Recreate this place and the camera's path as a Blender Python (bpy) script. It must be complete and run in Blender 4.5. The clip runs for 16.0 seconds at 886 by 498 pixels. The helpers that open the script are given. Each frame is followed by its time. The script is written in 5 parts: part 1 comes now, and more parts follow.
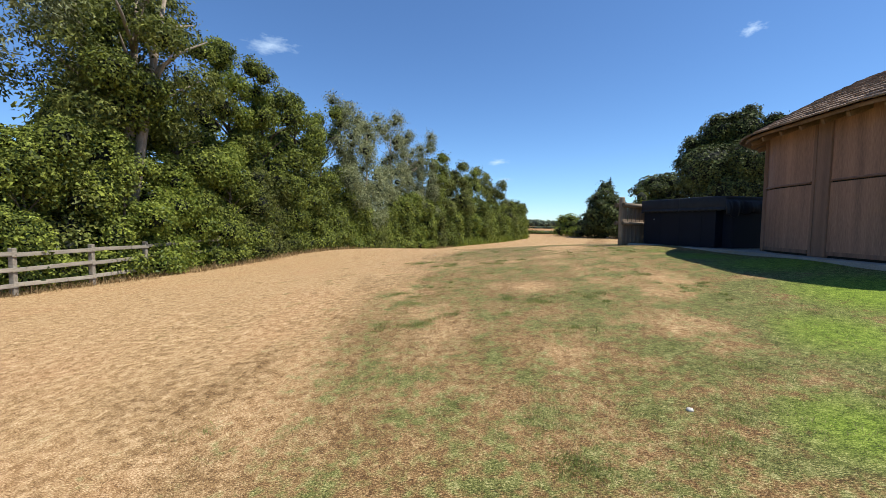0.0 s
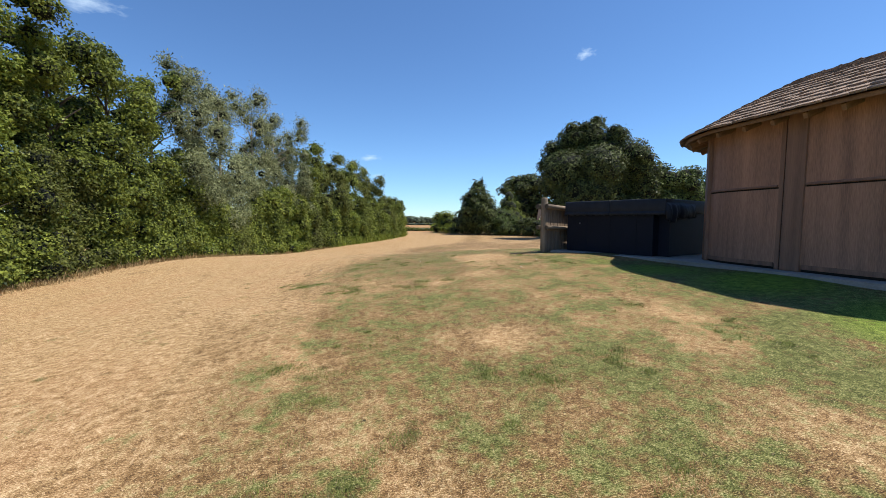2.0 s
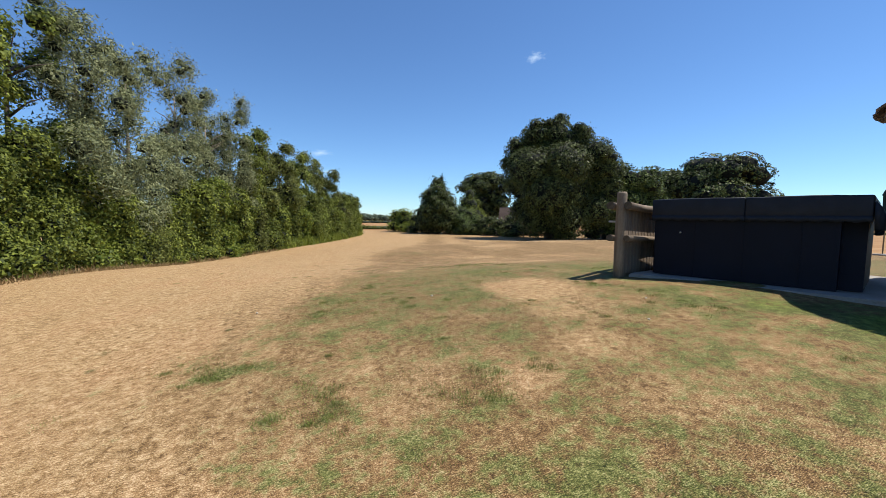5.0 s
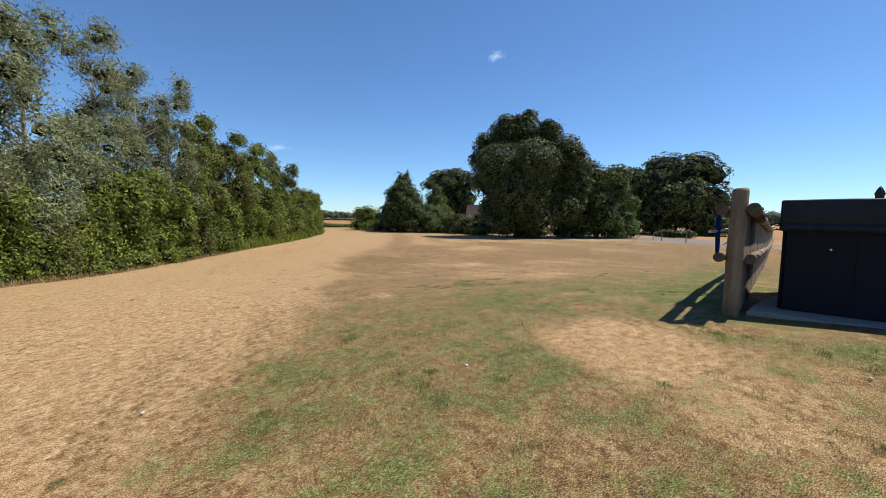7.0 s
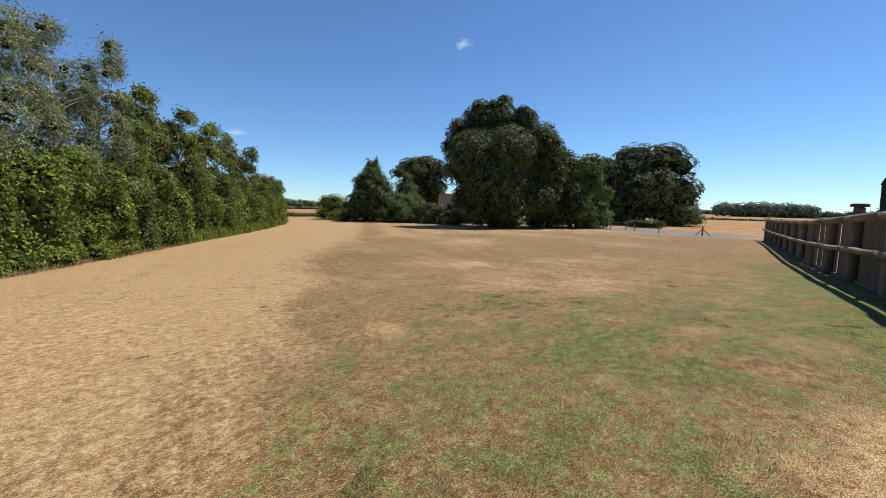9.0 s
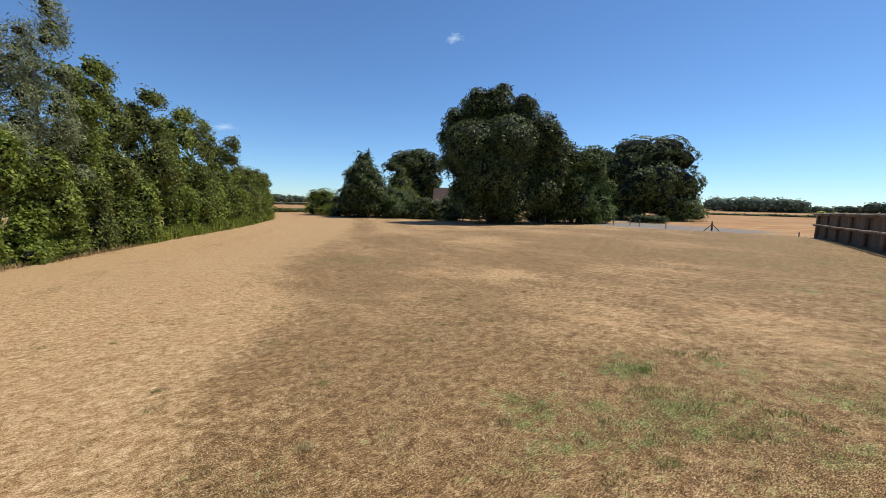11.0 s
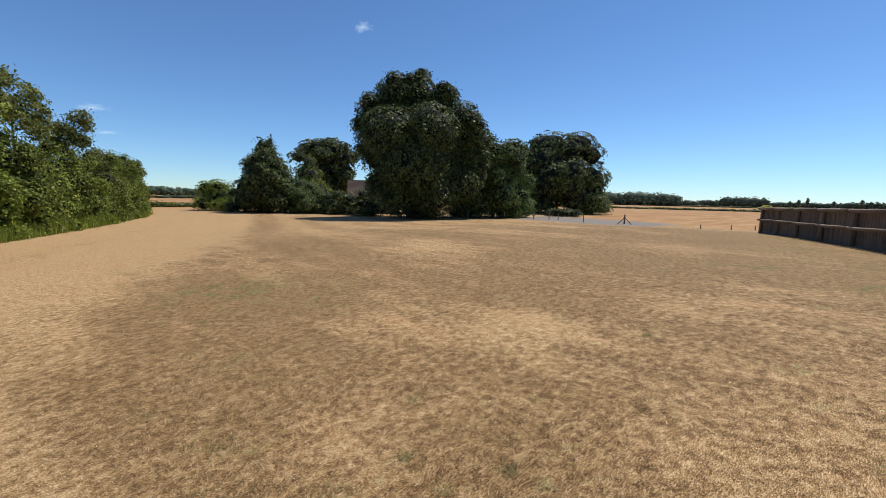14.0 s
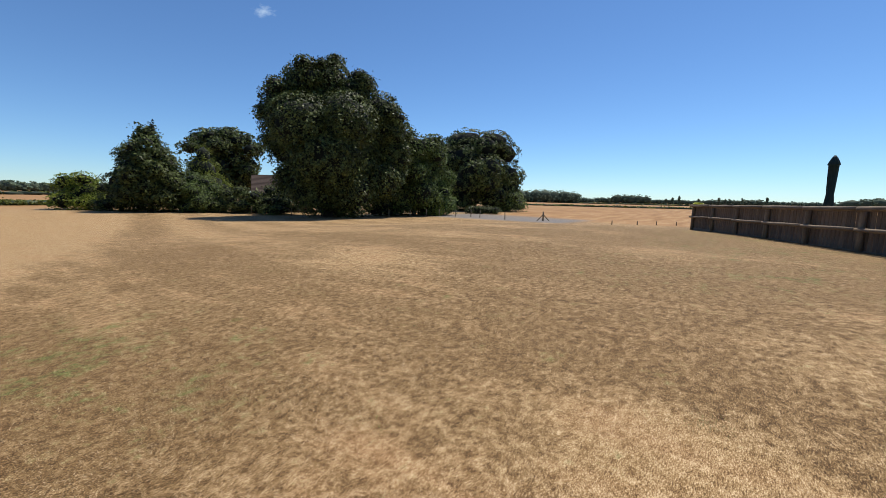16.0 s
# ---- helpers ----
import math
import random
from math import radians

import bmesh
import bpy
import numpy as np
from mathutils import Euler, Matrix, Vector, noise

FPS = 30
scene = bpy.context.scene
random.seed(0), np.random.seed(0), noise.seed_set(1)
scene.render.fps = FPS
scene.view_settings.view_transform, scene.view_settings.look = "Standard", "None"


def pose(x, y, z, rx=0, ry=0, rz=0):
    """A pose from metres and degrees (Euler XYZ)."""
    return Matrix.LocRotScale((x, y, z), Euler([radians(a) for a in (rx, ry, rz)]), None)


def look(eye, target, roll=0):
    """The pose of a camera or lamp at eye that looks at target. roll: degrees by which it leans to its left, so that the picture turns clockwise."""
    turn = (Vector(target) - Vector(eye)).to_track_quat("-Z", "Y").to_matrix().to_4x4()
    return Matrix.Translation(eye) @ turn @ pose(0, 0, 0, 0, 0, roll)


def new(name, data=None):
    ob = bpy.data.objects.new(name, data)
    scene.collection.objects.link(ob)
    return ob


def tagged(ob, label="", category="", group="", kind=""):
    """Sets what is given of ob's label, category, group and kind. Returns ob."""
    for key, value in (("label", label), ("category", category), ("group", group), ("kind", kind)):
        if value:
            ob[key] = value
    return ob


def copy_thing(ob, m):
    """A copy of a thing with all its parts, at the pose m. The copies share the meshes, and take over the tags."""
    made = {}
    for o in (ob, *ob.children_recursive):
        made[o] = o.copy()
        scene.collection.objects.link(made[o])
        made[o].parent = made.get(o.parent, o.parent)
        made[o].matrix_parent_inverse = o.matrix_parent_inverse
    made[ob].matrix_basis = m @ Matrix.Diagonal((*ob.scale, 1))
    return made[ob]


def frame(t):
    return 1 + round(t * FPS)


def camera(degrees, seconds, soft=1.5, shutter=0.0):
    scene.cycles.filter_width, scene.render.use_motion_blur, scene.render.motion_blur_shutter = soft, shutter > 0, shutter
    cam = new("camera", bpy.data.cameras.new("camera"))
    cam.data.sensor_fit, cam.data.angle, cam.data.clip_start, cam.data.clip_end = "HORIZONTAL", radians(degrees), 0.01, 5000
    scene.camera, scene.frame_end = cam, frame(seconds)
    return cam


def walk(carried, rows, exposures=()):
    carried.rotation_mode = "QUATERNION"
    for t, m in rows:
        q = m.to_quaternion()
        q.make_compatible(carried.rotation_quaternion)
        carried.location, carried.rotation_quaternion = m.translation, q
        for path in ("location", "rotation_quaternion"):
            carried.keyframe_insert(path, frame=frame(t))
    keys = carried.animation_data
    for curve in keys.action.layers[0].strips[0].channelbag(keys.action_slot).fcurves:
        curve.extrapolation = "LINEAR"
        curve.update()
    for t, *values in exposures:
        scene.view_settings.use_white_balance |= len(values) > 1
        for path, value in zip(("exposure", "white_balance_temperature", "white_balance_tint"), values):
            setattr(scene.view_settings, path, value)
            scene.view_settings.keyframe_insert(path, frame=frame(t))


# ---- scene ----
cam = camera(95.2, 16.0, 0.65)

PATH = [
    (0, (0.458, -0.752, 1.659), (0.318, 1.239, 1.532), 0.6),
    (0.5, (0.268, -0.038, 1.706), (0.383, 1.954, 1.575), 0.6),
    (1, (0.098, 0.664, 1.731), (0.38, 2.639, 1.598), 0.7),
    (1.5, (-0.054, 1.396, 1.823), (0.351, 3.349, 1.684), 0.5),
    (2, (-0.184, 2.105, 1.87), (0.289, 4.043, 1.731), 0.5),
    (2.5, (-0.205, 2.811, 1.9), (0.333, 4.732, 1.76), 0.6),
    (3, (-0.273, 3.503, 1.944), (0.327, 5.406, 1.801), 0.7),
    (3.2, (-0.321, 3.814, 1.984), (0.302, 5.709, 1.84), 0.7),
    (5.3, (-0.245, 7.019, 1.996), (0.455, 8.887, 1.849), 0.8),
    (5.5, (-0.209, 7.317, 1.985), (0.497, 9.182, 1.838), 0.7),
    (6, (-0.121, 8.02, 2.034), (0.621, 9.871, 1.884), 0.8),
    (6.5, (-0.019, 8.696, 2.107), (0.801, 10.513, 1.951), 0.9),
    (7, (0.003, 9.359, 2.136), (0.865, 11.157, 1.977), 0.9),
    (7.5, (0.044, 9.993, 2.128), (0.971, 11.757, 1.957), 0.9),
    (8, (0.099, 10.689, 2.168), (1.072, 12.425, 1.975), 1.3),
    (8.2, (0.114, 10.914, 2.194), (1.094, 12.645, 1.993), 1.3),
    (10.3, (1.15, 14.4, 1.935), (2.177, 16.102, 1.722), 1.1),
    (10.5, (1.237, 14.696, 1.923), (2.265, 16.397, 1.705), 1.1),
    (11, (1.483, 15.434, 1.969), (2.521, 17.128, 1.739), 1.1),
    (11.5, (1.807, 16.14, 1.975), (2.924, 17.781, 1.737), 1.1),
    (12, (2.13, 16.907, 1.975), (3.38, 18.45, 1.731), 1.2),
    (12.5, (2.469, 17.579, 1.951), (3.79, 19.06, 1.703), 1.3),
    (13, (2.763, 18.197, 1.95), (4.117, 19.647, 1.701), 1.3),
    (13.5, (3.036, 18.887, 1.949), (4.404, 20.324, 1.698), 1.3),
    (14, (3.341, 19.579, 1.922), (4.711, 21.014, 1.671), 1.2),
    (14.5, (3.658, 20.293, 1.891), (5.027, 21.729, 1.64), 1.3),
    (15, (4.027, 20.919, 1.847), (5.405, 22.346, 1.598), 1.2),
    (15.5, (4.42, 21.552, 1.848), (5.886, 22.889, 1.597), 1.2),
    (16, (4.807, 22.162, 1.871), (6.445, 23.281, 1.616), 1.3),
]
walk(cam, [(t, look(eye, target, roll)) for t, eye, target, roll in PATH],
     [(0, 0.45), (3, 0.42), (5.5, 0.32), (8, 0.22), (12.5, 0.12), (16, 0.05)])

# ---- world, sun, exposure ----
SUN_AZ, SUN_EL = 100.0, 61.0
world = bpy.data.worlds.new("world")
scene.world = world
world.use_nodes = True
wn = world.node_tree.nodes
sky = wn.new("ShaderNodeTexSky")
sky.sky_type = "NISHITA"
sky.sun_disc = False
sky.sun_elevation, sky.sun_rotation = radians(SUN_EL), radians(SUN_AZ)
sky.air_density, sky.dust_density, sky.ozone_density = 0.85, 0.0, 3.5
wn["Background"].inputs["Strength"].default_value = 0.108
tint = wn.new("ShaderNodeMix")
tint.data_type, tint.blend_type = "RGBA", "MULTIPLY"
tint.inputs[0].default_value = 1.0
tint.inputs[7].default_value = (0.74, 0.955, 1.15, 1)
world.node_tree.links.new(sky.outputs[0], tint.inputs[6])
world.node_tree.links.new(tint.outputs[2], wn["Background"].inputs["Color"])

lamp = bpy.data.lights.new("sun", "SUN")
lamp.energy, lamp.angle, lamp.color = 5.0, radians(0.53), (1.0, 0.95, 0.87)
sun = new("sun", lamp)
_az, _el = radians(SUN_AZ), radians(SUN_EL)
SUN_DIR = Vector((math.sin(_az) * math.cos(_el), math.cos(_az) * math.cos(_el), math.sin(_el)))
sun.matrix_world = look(SUN_DIR * 60, (0, 0, 0))

# ---- the lie of the land ----
MOUND = [0.054, 0.319, -0.058, 0.081, -0.242, 0.982, -0.502, -0.073, 1.412, 0.689, -0.626, 0.36, 0.569, -2.076, 1.169, -0.198,
         -0.272, -0.33, 0.226, -0.348, 0.103, 0.348, 0.698, -0.362, 0.478, -0.299, -0.223, 0.741, 0.441, 0.082, 0.242, 0.645,
         -0.211, 0.148, -0.146, -0.381, 0.506, -0.231, 0.131, -0.095, 0.429, -0.446, -0.07, 0.021, 0.172, 0.178, -0.124]
BUMPS = [(x, y, s) for s, xs, ys in ((40, (-40, 0, 40, 80), (-30, 10, 50, 100)), (12, (-8, 4, 16, 28), (-4, 8, 20, 32)), (5, (-4, 1, 6), (0, 5, 10, 15, 20)))
         for x in xs for y in ys]
PLAIN = -1.3


def land(x, y):
    """Height of the ground, for numbers or arrays."""
    z = PLAIN + 0.0 * (x + y)
    for h, (cx, cy, s) in zip(MOUND, BUMPS):
        z = z + h * np.exp(-((x - cx) ** 2 + (y - cy) ** 2) / (2 * s * s))
    # banked-up turf against the slab
    for h, cx, cy, s in ((0.13, 6.5, 6.4, 1.3), (0.06, 5.7, 10.6, 0.8), (0.10, 7.4, 4.4, 1.3)):
        z = z + h * np.exp(-((x - cx) ** 2 + (y - cy) ** 2) / (2 * s * s))
    return z


HEDGE = np.array([(-14.5, -30), (-13, -5), (-10.4, 7), (-8.2, 16), (-6.5, 26), (-4.7, 37), (-0.7, 50), (3, 60), (8.2, 75), (11.5, 85), (13.0, 91), (14.4, 101)], float)


def hedge_x(y):
    return np.interp(y, HEDGE[:, 1], HEDGE[:, 0])


# ---- materials ----
def mat(name, colour, colour2=None, scale=8.0, rough=0.8, bump=0.2, fine=60.0, metal=0.0, stretch=(1, 1, 1), vary=0.0, stains=0.0, spec=0.5):
    """Two colours mixed by coarse and fine noise in object space, with relief; vary: brightness from object to object."""
    m = bpy.data.materials.new(name)
    m.use_nodes = True
    nt, n = m.node_tree, m.node_tree.nodes
    b = n["Principled BSDF"]
    tc, mp = n.new("ShaderNodeTexCoord"), n.new("ShaderNodeMapping")
    mp.inputs["Scale"].default_value = stretch
    nt.links.new(tc.outputs["Object"], mp.inputs[0])
    n1, n2 = n.new("ShaderNodeTexNoise"), n.new("ShaderNodeTexNoise")
    n1.inputs["Scale"].default_value, n1.inputs["Detail"].default_value = scale, 6
    n2.inputs["Scale"].default_value, n2.inputs["Detail"].default_value = fine, 4
    for q in (n1, n2):
        nt.links.new(mp.outputs[0], q.inputs["Vector"])
    add = n.new("ShaderNodeMath")
    add.operation = "MULTIPLY_ADD"
    add.inputs[1].default_value, add.inputs[2].default_value = 0.45, 0.0
    nt.links.new(n2.outputs[0], add.inputs[0])
    add2 = n.new("ShaderNodeMath")
    add2.operation = "MULTIPLY_ADD"
    add2.inputs[1].default_value = 0.55
    nt.links.new(n1.outputs[0], add2.inputs[0])
    nt.links.new(add.outputs[0], add2.inputs[2])
    ramp = n.new("ShaderNodeValToRGB")
    c2 = colour2 or tuple(v * 0.6 for v in colour)
    ramp.color_ramp.elements[0].position, ramp.color_ramp.elements[1].position = 0.36, 0.64
    ramp.color_ramp.elements[0].color, ramp.color_ramp.elements[1].color = (*c2, 1), (*colour, 1)
    nt.links.new(add2.outputs[0], ramp.inputs[0])
    out = ramp.outputs[0]
    if vary:
        info, hsv, mr = n.new("ShaderNodeObjectInfo"), n.new("ShaderNodeHueSaturation"), n.new("ShaderNodeMapRange")
        mr.inputs[3].default_value, mr.inputs[4].default_value = 1 - vary, 1 + vary
        nt.links.new(info.outputs["Random"], mr.inputs[0])
        nt.links.new(mr.outputs[0], hsv.inputs["Value"])
        nt.links.new(out, hsv.inputs["Color"])
        out = hsv.outputs[0]
    nt.links.new(out, b.inputs["Base Color"])
    b.inputs["Roughness"].default_value, b.inputs["Metallic"].default_value = rough, metal
    b.inputs["Specular IOR Level"].default_value = spec
    bp = n.new("ShaderNodeBump")
    bp.inputs["Strength"].default_value, bp.inputs["Distance"].default_value = bump, 0.02
    nt.links.new(add2.outputs[0], bp.inputs["Height"])
    nt.links.new(bp.outputs[0], b.inputs["Normal"])
    return m


def leaf_mat(name, dark, light, gloss=0.45, through_light=0.25):
    """Foliage: tint from leaf to leaf by the attribute v, light passing through the blades."""
    m = bpy.data.materials.new(name)
    m.use_nodes = True
    nt, n = m.node_tree, m.node_tree.nodes
    b = n["Principled BSDF"]
    at, ramp = n.new("ShaderNodeAttribute"), n.new("ShaderNodeValToRGB")
    at.attribute_name = "v"
    ramp.color_ramp.elements[0].color, ramp.color_ramp.elements[1].color = (*dark, 1), (*light, 1)
    info, mr, hsv = n.new("ShaderNodeObjectInfo"), n.new("ShaderNodeMapRange"), n.new("ShaderNodeHueSaturation")
    mr.inputs[3].default_value, mr.inputs[4].default_value = 0.8, 1.2
    nt.links.new(info.outputs["Random"], mr.inputs[0])
    nt.links.new(mr.outputs[0], hsv.inputs["Value"])
    nt.links.new(at.outputs["Fac"], ramp.inputs[0])
    nt.links.new(ramp.outputs[0], hsv.inputs["Color"])
    nt.links.new(hsv.outputs[0], b.inputs["Base Color"])
    b.inputs["Roughness"].default_value = gloss
    b.inputs["Specular IOR Level"].default_value = 0.16
    tr, mx = n.new("ShaderNodeBsdfTranslucent"), n.new("ShaderNodeMixShader")
    nt.links.new(hsv.outputs[0], tr.inputs["Color"])
    mx.inputs[0].default_value = through_light
    nt.links.new(b.outputs[0], mx.inputs[1])
    nt.links.new(tr.outputs[0], mx.inputs[2])
    nt.links.new(mx.outputs[0], n["Material Output"].inputs["Surface"])
    return m


def ground_mat():
    """Lawn, parched lawn, stubble and gravel, by the attribute zone (green, pale, field, gravel in alpha)."""
    m = bpy.data.materials.new("lawn")
    m.use_nodes = True
    nt, n = m.node_tree, m.node_tree.nodes
    b = n["Principled BSDF"]
    L = nt.links.new
    at, geo = n.new("ShaderNodeAttribute"), n.new("ShaderNodeNewGeometry")
    at.attribute_name = "zone"
    sep = n.new("ShaderNodeSeparateColor")
    L(at.outputs["Color"], sep.inputs[0])

    def noise_at(scale, detail=5, rough=0.6, stretch=None):
        q = n.new("ShaderNodeTexNoise")
        q.inputs["Scale"].default_value, q.inputs["Detail"].default_value, q.inputs["Roughness"].default_value = scale, detail, rough
        if stretch:
            mp = n.new("ShaderNodeMapping")
            mp.inputs["Rotation"].default_value, mp.inputs["Scale"].default_value = (0, 0, radians(stretch[0])), (stretch[1], stretch[2], 1)
            L(geo.outputs["Position"], mp.inputs[0])
            L(mp.outputs[0], q.inputs["Vector"])
        else:
            L(geo.outputs["Position"], q.inputs["Vector"])
        return q.outputs[0]

    def math_(op, a, c, d=None, clamp=False):
        q = n.new("ShaderNodeMath")
        q.operation, q.use_clamp = op, clamp
        for i, v in enumerate((a, c, d)):
            if v is None:
                continue
            if isinstance(v, (int, float)):
                q.inputs[i].default_value = v
            else:
                L(v, q.inputs[i])
        return q.outputs[0]

    def ramp_(f, stops):
        q = n.new("ShaderNodeValToRGB")
        e = q.color_ramp.elements
        while len(e) < len(stops):
            e.new(0.5)
        for k, (p, c) in zip(e, stops):
            k.position, k.color = p, (*c, 1)
        L(f, q.inputs[0])
        return q.outputs[0]

    def mix_(f, a, c):
        q = n.new("ShaderNodeMix")
        q.data_type = "RGBA"
        L(f, q.inputs[0])
        L(a, q.inputs[6])
        L(c, q.inputs[7])
        return q.outputs[2]

    big, mid, small = noise_at(0.55, 4), noise_at(2.3, 7, 0.68), noise_at(12, 6, 0.7)
    # stalks that lie across one another, and crumbs between them
    stalks = math_("MAXIMUM", noise_at(1.0, 3, 0.6, (32, 45, 210)), noise_at(1.0, 3, 0.6, (-55, 45, 210)))
    grain = noise_at(130, 3, 0.75)
    fine = math_("ADD", math_("MULTIPLY", small, 0.22), math_("ADD", math_("MULTIPLY", grain, 0.38), math_("MULTIPLY", stalks, 0.40)))
    fine = math_("MULTIPLY_ADD", math_("SUBTRACT", fine, 0.524), 1.35, 0.518)
    mow = noise_at(1.0, 5, 0.6, (-14, 2.2, 0.35))

    def cover(f, share, edge):
        """Patches of the field f that fill about the given share, with an edge of that softness."""
        spread = math_("MULTIPLY_ADD", math_("SUBTRACT", f, 0.5), 4.2, 0.5)
        return math_("MULTIPLY_ADD", math_("SUBTRACT", math_("ADD", spread, math_("MULTIPLY_ADD", share, 1.25, -0.12)), 1.0), 1.0 / edge, 0.5, clamp=True)

    dry = ramp_(fine, [(0.42, (0.10, 0.052, 0.019)), (0.485, (0.27, 0.157, 0.062)), (0.545, (0.44, 0.288, 0.135)), (0.62, (0.72, 0.55, 0.335))])
    russet = ramp_(fine, [(0.42, (0.11, 0.05, 0.018)), (0.485, (0.27, 0.135, 0.055)), (0.545, (0.43, 0.245, 0.115)), (0.62, (0.70, 0.49, 0.29))])
    dry = mix_(math_("MULTIPLY_ADD", math_("ADD", math_("MULTIPLY", big, 0.55), math_("MULTIPLY", mow, 0.45)), 3.0, -1.45, clamp=True), dry, russet)
    brown = ramp_(fine, [(0.42, (0.040, 0.020, 0.007)), (0.50, (0.15, 0.084, 0.030)), (0.56, (0.31, 0.192, 0.080)), (0.64, (0.66, 0.48, 0.28))])
    green = ramp_(fine, [(0.42, (0.014, 0.020, 0.004)), (0.50, (0.070, 0.078, 0.016)), (0.56, (0.165, 0.170, 0.046)), (0.64, (0.44, 0.40, 0.19))])
    lush = ramp_(fine, [(0.42, (0.020, 0.040, 0.003)), (0.50, (0.098, 0.150, 0.010)), (0.56, (0.185, 0.265, 0.024)), (0.64, (0.34, 0.42, 0.08))])
    turf = math_("ADD", math_("MULTIPLY", mid, 0.55), math_("MULTIPLY", small, 0.45))
    worn = math_("ADD", math_("MULTIPLY", big, 0.26), math_("ADD", math_("MULTIPLY", mow, 0.34), math_("MULTIPLY", turf, 0.40)))
    base = mix_(cover(worn, sep.outputs["Green"], 0.55), brown, dry)
    green = mix_(math_("MULTIPLY_ADD", sep.outputs["Red"], 3.2, -2.0, clamp=True), green, lush)
    base = mix_(cover(turf, sep.outputs["Red"], 0.4), base, green)
    crop = noise_at(0.5, 5, 0.6, (25, 0.15, 1.2))
    stubble = ramp_(crop, [(0.35, (0.26, 0.135, 0.05)), (0.55, (0.34, 0.19, 0.078)), (0.7, (0.40, 0.25, 0.115))])
    base = mix_(sep.outputs["Blue"], base, stubble)
    grav = ramp_(fine, [(0.35, (0.12, 0.111, 0.102)), (0.65, (0.216, 0.204, 0.192))])
    base = mix_(at.outputs["Alpha"], base, grav)
    L(base, b.inputs["Base Color"])
    b.inputs["Roughness"].default_value = 0.9
    b.inputs["Specular IOR Level"].default_value = 0.2
    bp = n.new("ShaderNodeBump")
    bp.inputs["Strength"].default_value, bp.inputs["Distance"].default_value = 0.45, 0.03
    L(math_("ADD", math_("MULTIPLY", small, 0.6), math_("ADD", math_("MULTIPLY", grain, 0.3), math_("MULTIPLY", stalks, 0.4))), bp.inputs["Height"])
    L(bp.outputs[0], b.inputs["Normal"])
    return m


M_LAWN = ground_mat()
M_LOG = mat("weathered_log", (0.30, 0.235, 0.16), (0.15, 0.105, 0.065), 3, 0.85, 0.5, 40, stretch=(6, 6, 0.7), vary=0.15)
M_RAIL = mat("weathered_rail", (0.27, 0.20, 0.13), (0.13, 0.09, 0.055), 3, 0.85, 0.5, 40, stretch=(0.7, 6, 6), vary=0.12)
M_END = mat("log_end_grain", (0.12, 0.095, 0.06), (0.05, 0.04, 0.03), 10, 0.9, 0.4)
M_BOARD = mat("fence_board", (0.25, 0.185, 0.125), (0.13, 0.09, 0.06), 3, 0.85, 0.4, 35, stretch=(7, 7, 0.6), vary=0.2)
M_OLDRAIL = mat("grey_rail", (0.36, 0.32, 0.25), (0.19, 0.16, 0.12), 3, 0.9, 0.4, 35, stretch=(0.8, 6, 6), vary=0.15)
M_WALL = mat("stained_wall_timber", (0.44, 0.238, 0.148), (0.20, 0.108, 0.070), 1.1, 0.75, 0.3, 26, stretch=(5, 5, 0.35))
M_RIB = mat("wall_rib_timber", (0.28, 0.155, 0.098), (0.16, 0.088, 0.056), 2, 0.7, 0.3, 30, stretch=(5, 5, 0.5))
M_DARK = mat("dark_gap", (0.02, 0.016, 0.013), None, 8, 0.9, 0.1)
M_SHINGLE = mat("cedar_shingle", (0.33, 0.235, 0.165), (0.17, 0.11, 0.075), 6, 0.85, 0.5, 50, stretch=(6, 1, 6), vary=0.28)
M_SOFFIT = mat("soffit_timber", (0.25, 0.14, 0.075), (0.14, 0.08, 0.045), 4, 0.7, 0.2, 30)
M_CONCRETE = mat("concrete_slab", (0.36, 0.335, 0.30), (0.24, 0.22, 0.19), 2, 0.9, 0.15, 45)
M_SPA = mat("dark_blue_panel", (0.006, 0.009, 0.019), (0.004, 0.006, 0.013), 2, 0.65, 0.08, 60, spec=0.25)
M_COVER = mat("charcoal_vinyl", (0.020, 0.025, 0.035), (0.012, 0.015, 0.022), 5, 0.6, 0.25, 90, spec=0.3)
M_CHROME = mat("brushed_metal", (0.55, 0.56, 0.58), (0.4, 0.41, 0.43), 30, 0.3, 0.05, 90, metal=1.0)
M_WHITE = mat("white_paint", (0.72, 0.72, 0.70), (0.55, 0.55, 0.53), 4, 0.6, 0.1)
M_BLUE = mat("blue_cloth", (0.03, 0.19, 0.55), (0.02, 0.12, 0.40), 12, 0.8, 0.4, 60)
M_PARASOL = mat("dark_green_canvas", (0.012, 0.035, 0.03), (0.007, 0.02, 0.018), 14, 0.8, 0.3, 80)
M_YELLOW = mat("yellow_plastic", (0.60, 0.65, 0.05), (0.4, 0.45, 0.03), 10, 0.5, 0.1)
M_BARK = mat("bark", (0.13, 0.10, 0.075), (0.05, 0.038, 0.028), 5, 0.95, 0.9, 30, stretch=(4, 4, 0.8))
M_PALEBARK = mat("pale_bark", (0.33, 0.27, 0.20), (0.15, 0.115, 0.08), 4, 0.9, 0.7, 25, stretch=(3, 3, 0.8))
# near-black colour paints the shade seen between the leaves of a crown
M_CORE_SHADE = mat("crown_inner_shade", (0.007, 0.011, 0.004), (0.003, 0.005, 0.002), 3, 0.95, 0.6, 14)
# core green lightened, so that its colour holds the haze of distance
M_HAZECORE = mat("hazy_crown_core", (0.075, 0.10, 0.062), (0.045, 0.062, 0.038), 0.2, 0.95, 0.2, 1.0)
